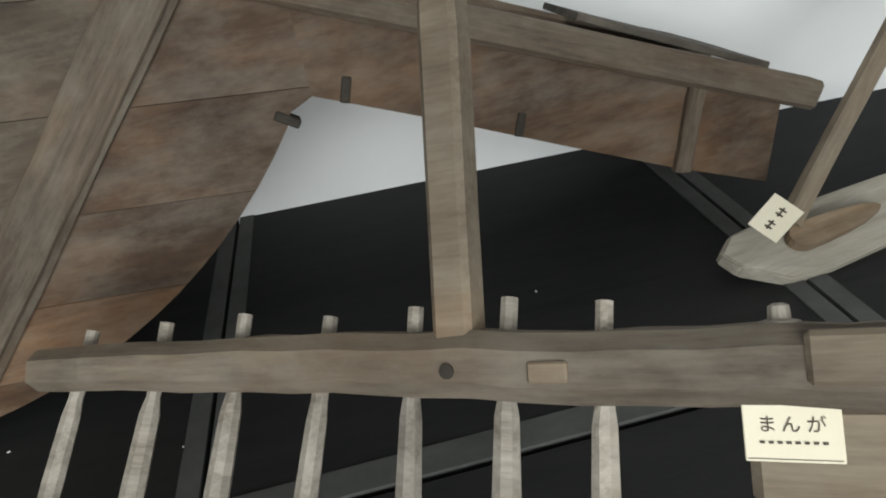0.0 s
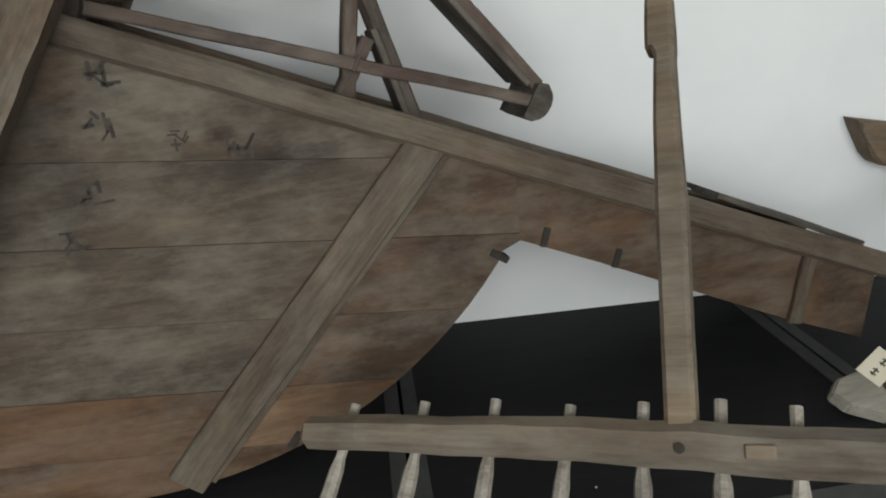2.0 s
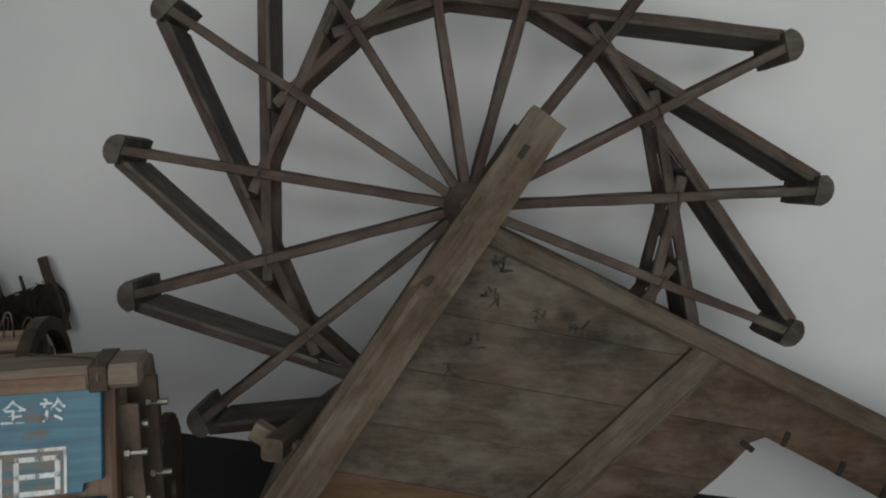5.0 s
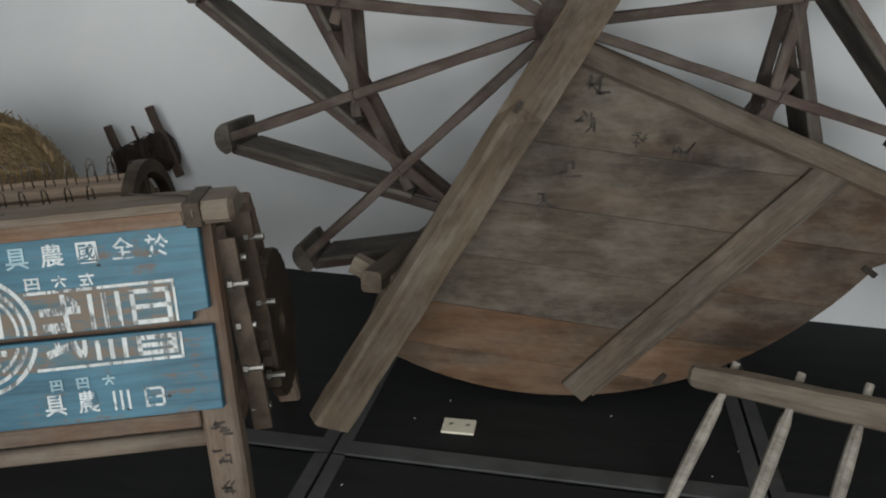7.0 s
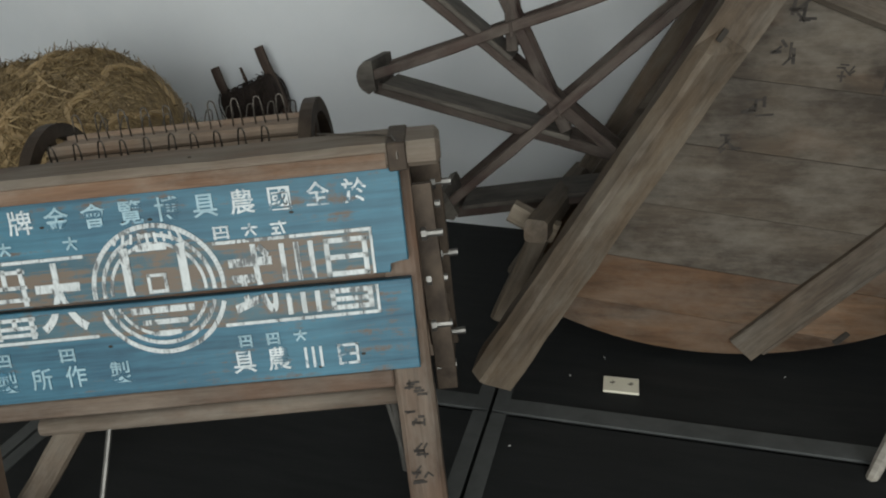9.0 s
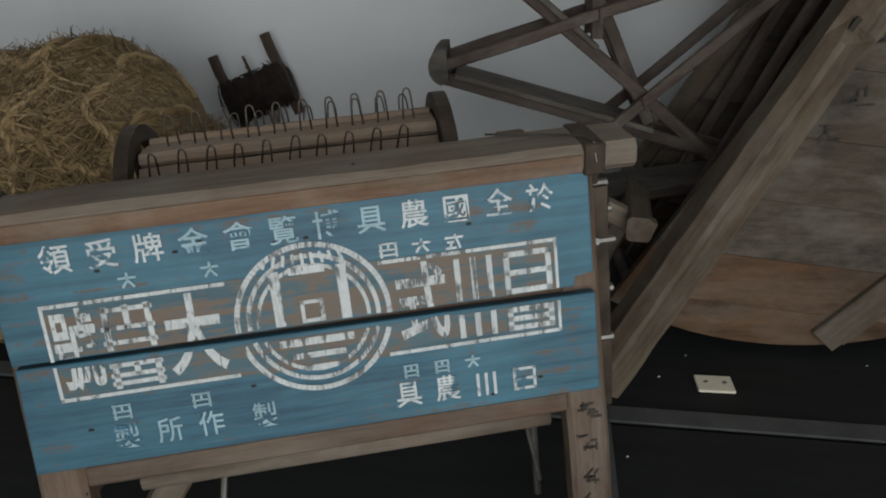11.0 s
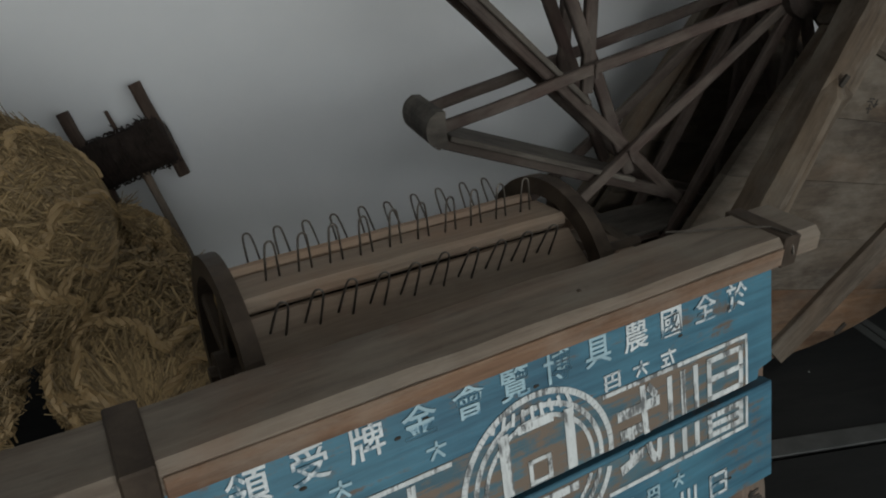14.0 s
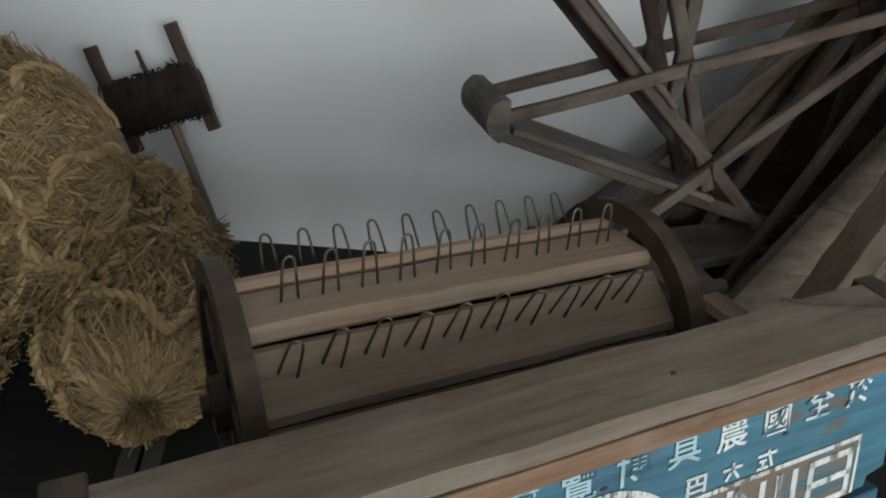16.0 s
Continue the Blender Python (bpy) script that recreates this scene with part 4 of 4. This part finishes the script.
# ---- wooden spade with its tag ----
MS = Matrix.Translation((1.868, 0.15, 0.03)) @ Matrix.Rotation(radians(6), 4, "Z") @ Matrix.Rotation(radians(28), 4, "X")
spade = thing("wooden_spade", MS, "grey weathered wooden spade lying on the mat with a round handle", "spade")
sb = bmesh.new()
out = [(-0.155, 0.03), (-0.14, -0.005), (-0.075, -0.05), (0.0, -0.058), (0.2, -0.05), (0.42, -0.045), (0.42, 0.055), (0.2, 0.062), (0.0, 0.066), (-0.12, 0.055)]
a = [sb.verts.new((x, y, -0.014)) for x, y in out]
b = [sb.verts.new((x, y, 0.008 + 0.012 * (1 - abs(y) / 0.07))) for x, y in out]
sb.faces.new(a), sb.faces.new(b)
for i in range(len(out)):
    sb.faces.new((a[i], a[(i + 1) % len(out)], b[(i + 1) % len(out)], b[i]))
bmesh.ops.bevel(sb, geom=sb.edges[:], offset=0.004, segments=2, affect="EDGES")
part("blade", sb, M_SCOOP, spade)
part("socket", slab_bm([(-0.055 + 0.15 * math.cos(radians(t)) * (1.0 if math.cos(radians(t)) > 0 else 0.2) + 0.06, 0.022 * math.sin(radians(t))) for t in range(0, 360, 20)], -0.006, 0.012), M_TROUGH, spade, "", Matrix.Translation((-0.02, 0.005, 0.018)) @ Matrix.Rotation(radians(90), 4, "X"))
inv = MS.inverted()
stick("handle", inv @ Vector((1.84, 0.165, 0.065)), inv @ Vector((2.42, 0.50, 0.41)), 0.036, 0.036, M_HANDLE, spade, segs=8, chamfer=0.3, label="brown round wooden handle")
tag = thing("paper_tag", Matrix.Translation((1.785, 0.127, 0.112)) @ Matrix.Rotation(radians(-28), 4, "Z") @ Matrix.Rotation(radians(-12), 4, "X") @ Matrix.Rotation(radians(38), 4, "Y"), "small cream paper tag tied to the spade handle", "tag")
part("card", box_bm(-0.026, 0.026, -0.001, 0.001, -0.03, 0.03, 0.0004), M_CARD, tag)
for z in (-0.012, 0.012):
    bars(tag, [(-0.006, 0.006, z - 0.006, z - 0.003, 0), (-0.006, 0.006, z + 0.002, z + 0.005, 0), (-0.002, 0.001, z - 0.008, z + 0.008, 0)], M_LETTER, "print_bars", n=-0.0016)

# ---- curved wooden block hung on the wall ----
blk = thing("hung_wooden_block", Matrix.Translation((2.285, 0.625, 0.375)) @ Matrix.Rotation(WALL_YAW, 4, "Z") @ Matrix.Rotation(radians(8), 4, "Y"), "brown boat-shaped wooden block hung on the white wall", "wooden block")
part("body", slab_bm([(-0.17, 0.055), (-0.155, 0.03), (-0.11, -0.035), (-0.085, -0.055), (0.0, -0.062), (0.25, -0.055), (0.34, 0.0), (0.36, 0.06), (0.2, 0.048), (-0.05, 0.046)], -0.02, 0.05, 0.008), M_TROUGH, blk)
part("hole", lathe_bm([(0, 0.011), (0.003, 0.011)], 12), M_DARK, blk, "dark bored hole", Matrix.Translation((-0.02, -0.022, 0.0)) @ Matrix.Rotation(radians(90), 4, "Z"))


# ---- straw bales tied with straw rope ----
def bale(centre, radii, turn, seed, strands, label, axis_tilt=0.0):
    rnd = random.Random(seed)
    m = Matrix.Translation(centre) @ Matrix.Rotation(radians(turn), 4, "Z") @ Matrix.Rotation(radians(axis_tilt), 4, "Y")
    ob = thing("straw_bale", m, label, "straw bale", "straw bales")
    rx, ry, rz = radii

    def surf(th, x, k=1.0):
        """Round the x axis: angle and place along the bale, from -1 to 1."""
        s = max(0.0, 1 - abs(x) ** 2.6) ** 0.5
        n = 1 + 0.05 * math.sin(3 * th + seed) + 0.04 * math.sin(7 * x + 2 * th + seed)
        return Vector((rx * x, ry * s * n * k * math.cos(th), rz * s * n * k * math.sin(th)))

    # solid filler under the strands, its dark colour painting the shade in their gaps
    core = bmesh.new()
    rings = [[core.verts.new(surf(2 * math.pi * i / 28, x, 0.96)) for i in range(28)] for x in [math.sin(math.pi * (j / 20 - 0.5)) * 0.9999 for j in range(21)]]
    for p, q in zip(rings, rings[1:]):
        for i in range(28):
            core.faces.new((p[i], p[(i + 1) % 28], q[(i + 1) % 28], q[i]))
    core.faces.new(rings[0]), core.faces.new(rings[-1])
    part("core", core, M_STRAW_SHADE, ob, smooth=True)
    verts, faces = [], []
    for _ in range(strands):
        th, x0 = rnd.uniform(0, 2 * math.pi), rnd.uniform(-1.0, 1.0)
        ln, dth, lift = rnd.uniform(0.06, 0.34), rnd.gauss(0, 0.42), rnd.uniform(0.965, 1.075)
        wid = rnd.uniform(0.001, 0.0031)
        base = len(verts)
        curl = rnd.uniform(-0.03, 0.07) if rnd.random() < 0.93 else rnd.uniform(0.08, 0.16)
        for j in range(5):
            s = j / 4
            x = max(-0.9995, min(0.9995, x0 + ln * (s - 0.5)))
            a = th + dth * (s - 0.5)
            k = lift + curl * (2 * s - 1) ** 2 + rnd.uniform(-0.008, 0.008)
            p, q = surf(a, x, k), surf(a + 0.03, x, k)
            side = (q - p).normalized() * wid
            up = p.normalized() * wid * 0.6
            verts += [p - side, p + up, p + side]
        for j in range(4):
            b = base + 3 * j
            faces += [(b, b + 1, b + 4, b + 3), (b + 1, b + 2, b + 5, b + 4)]
    # the gathered ends: straws drawn together and sticking out in a short tuft
    for _ in range(420):
        sg, th = rnd.choice((-1, 1)), rnd.uniform(0, 2 * math.pi)
        p0, p1 = surf(th, sg * rnd.uniform(0.86, 0.97), 1.03), Vector((sg * rx * rnd.uniform(1.0, 1.03), rnd.gauss(0, 0.008), rnd.gauss(0, 0.008)))
        p2 = p1 + Vector((sg * rnd.uniform(0.01, 0.045), rnd.gauss(0, 0.016), rnd.gauss(-0.008, 0.016)))
        wid = rnd.uniform(0.001, 0.0026)
        base = len(verts)
        for p in (p0, p1, p2):
            verts += [p - Vector((0, wid, 0)), p + Vector((sg * wid, 0, wid)), p + Vector((0, wid, 0))]
        for j in range(2):
            b = base + 3 * j
            faces += [(b, b + 1, b + 4, b + 3), (b + 1, b + 2, b + 5, b + 4)]
    me = bpy.data.meshes.new("straw")
    me.from_pydata([tuple(v) for v in verts], [], faces)
    me.materials.append(M_STRAW)
    s = part("straw", me, None, ob)
    s["kind"] = "stuff"

    def rope(path, r):
        bm = bmesh.new()
        for ph in range(3):
            pts = []
            for j, p in enumerate(path):
                d = (path[min(j + 1, len(path) - 1)] - path[max(j - 1, 0)]).normalized()
                a = d.orthogonal().normalized()
                b = d.cross(a)
                w = 0.75 * j + ph * 2.094
                pts.append(p + r * 0.55 * (a * math.cos(w) + b * math.sin(w)))
            tube_bm(bm, pts, r * 0.62, 5)
        part("rope", bm, M_ROPE, ob, "twisted straw rope")

    # a loose net of thick rope, slack and wandering
    for k in range(3):
        x0 = -0.55 + 1.1 * k / 2
        wob, ph = rnd.uniform(0.12, 0.22), rnd.uniform(0, 6)
        rope([surf(2 * math.pi * j / 150, max(-0.95, min(0.95, x0 + wob * math.sin(6 * math.pi * j / 150 + ph) + 0.05 * math.sin(0.37 * j + k))), 1.062 + 0.016 * math.sin(j * 0.31 + k)) for j in range(151)], rnd.uniform(0.0095, 0.012))
    for k in range(5):
        a0, ph = 2 * math.pi * k / 5 + rnd.uniform(-0.3, 0.3), rnd.uniform(0, 6)
        rope([surf(a0 + 0.42 * math.sin(9 * (j / 110) + ph) + 0.07 * math.sin(0.5 * j), -0.96 + 1.92 * j / 110, 1.065 + 0.016 * math.sin(j * 0.33 + k)) for j in range(111)], rnd.uniform(0.0085, 0.011))
    return ob


bale((-1.30, 0.57, 0.415), (0.315, 0.26, 0.215), 8, 3, 22000, "large straw bale bound with twisted straw rope", -4)
bale((-0.985, 0.55, 0.165), (0.27, 0.165, 0.165), 98, 5, 12000, "straw bale bound with straw rope beside the threshing machine")
bale((-1.41, 0.44, 0.15), (0.26, 0.2, 0.15), 75, 7, 10000, "straw bale bound with straw rope on the black mat")
bale((-1.03, 0.82, 0.165), (0.17, 0.14, 0.165), 20, 9, 5000, "short bundle of straw tied with rope beside the wall")

# ---- fibre-wound hand reel leaning on the wall ----
MR = Matrix.Translation((-0.993, 1.092, 0.409)) @ Matrix.Rotation(radians(-4), 4, "Z") @ Matrix.Rotation(radians(-22), 4, "Y") @ Matrix.Rotation(radians(-6), 4, "X")
reel = thing("fibre_reel", MR, "wooden reel wound with dark palm fibre cord leaning on the wall", "reel")
for x in (-0.098, 0.098):
    stick("prong", (x, 0, -0.105), (x * 0.98, 0, 0.155), 0.024, 0.03, M_PRONG, reel, segs=5, chamfer=0.25)
stick("handle", (0.012, -0.004, -0.055), (0.014, -0.055, -0.40), 0.021, 0.021, M_RAIL, reel, segs=5, chamfer=0.3)
part("peg", lathe_bm([(0.0, 0.006), (0.05, 0.005)], 8), M_PRONG, reel, "", Matrix.Translation((0.0, 0, 0.07)) @ Matrix.Rotation(radians(-90), 4, "Y"))
body = bmesh.new()
prof = [(-0.112, 0.03), (-0.105, 0.05), (0.0, 0.047), (0.105, 0.05), (0.112, 0.03)]
rings = [[body.verts.new((x, r * 0.8 * math.cos(2 * math.pi * i / 16), 1.3 * r * math.sin(2 * math.pi * i / 16))) for i in range(16)] for x, r in prof]
for p, q in zip(rings, rings[1:]):
    for i in range(16):
        body.faces.new((p[i], p[(i + 1) % 16], q[(i + 1) % 16], q[i]))
body.faces.new(rings[0]), body.faces.new(rings[-1])
part("fibre_body", body, M_FIBRE, reel)
cord = bmesh.new()
rnd = random.Random(21)
for k in range(120):
    x, a0, slope = rnd.uniform(-0.115, 0.115), rnd.uniform(0, 6.28), rnd.uniform(-0.003, 0.003)
    n = rnd.randint(5, 9)
    fly = 0.0 if k < 100 else 0.014
    pts = []
    for j in range(n):
        a = a0 + 0.32 * j
        r = 0.051 + rnd.uniform(0, 0.004) + fly * (j / n) ** 2 * rnd.uniform(0.3, 1)
        pts.append((x + slope * j + rnd.uniform(-0.001, 0.001), r * 0.82 * math.cos(a), 1.3 * r * math.sin(a)))
    tube_bm(cord, pts, 0.0016, 4)
part("fibre_cord", cord, M_FIBRE, reel)["kind"] = "stuff"
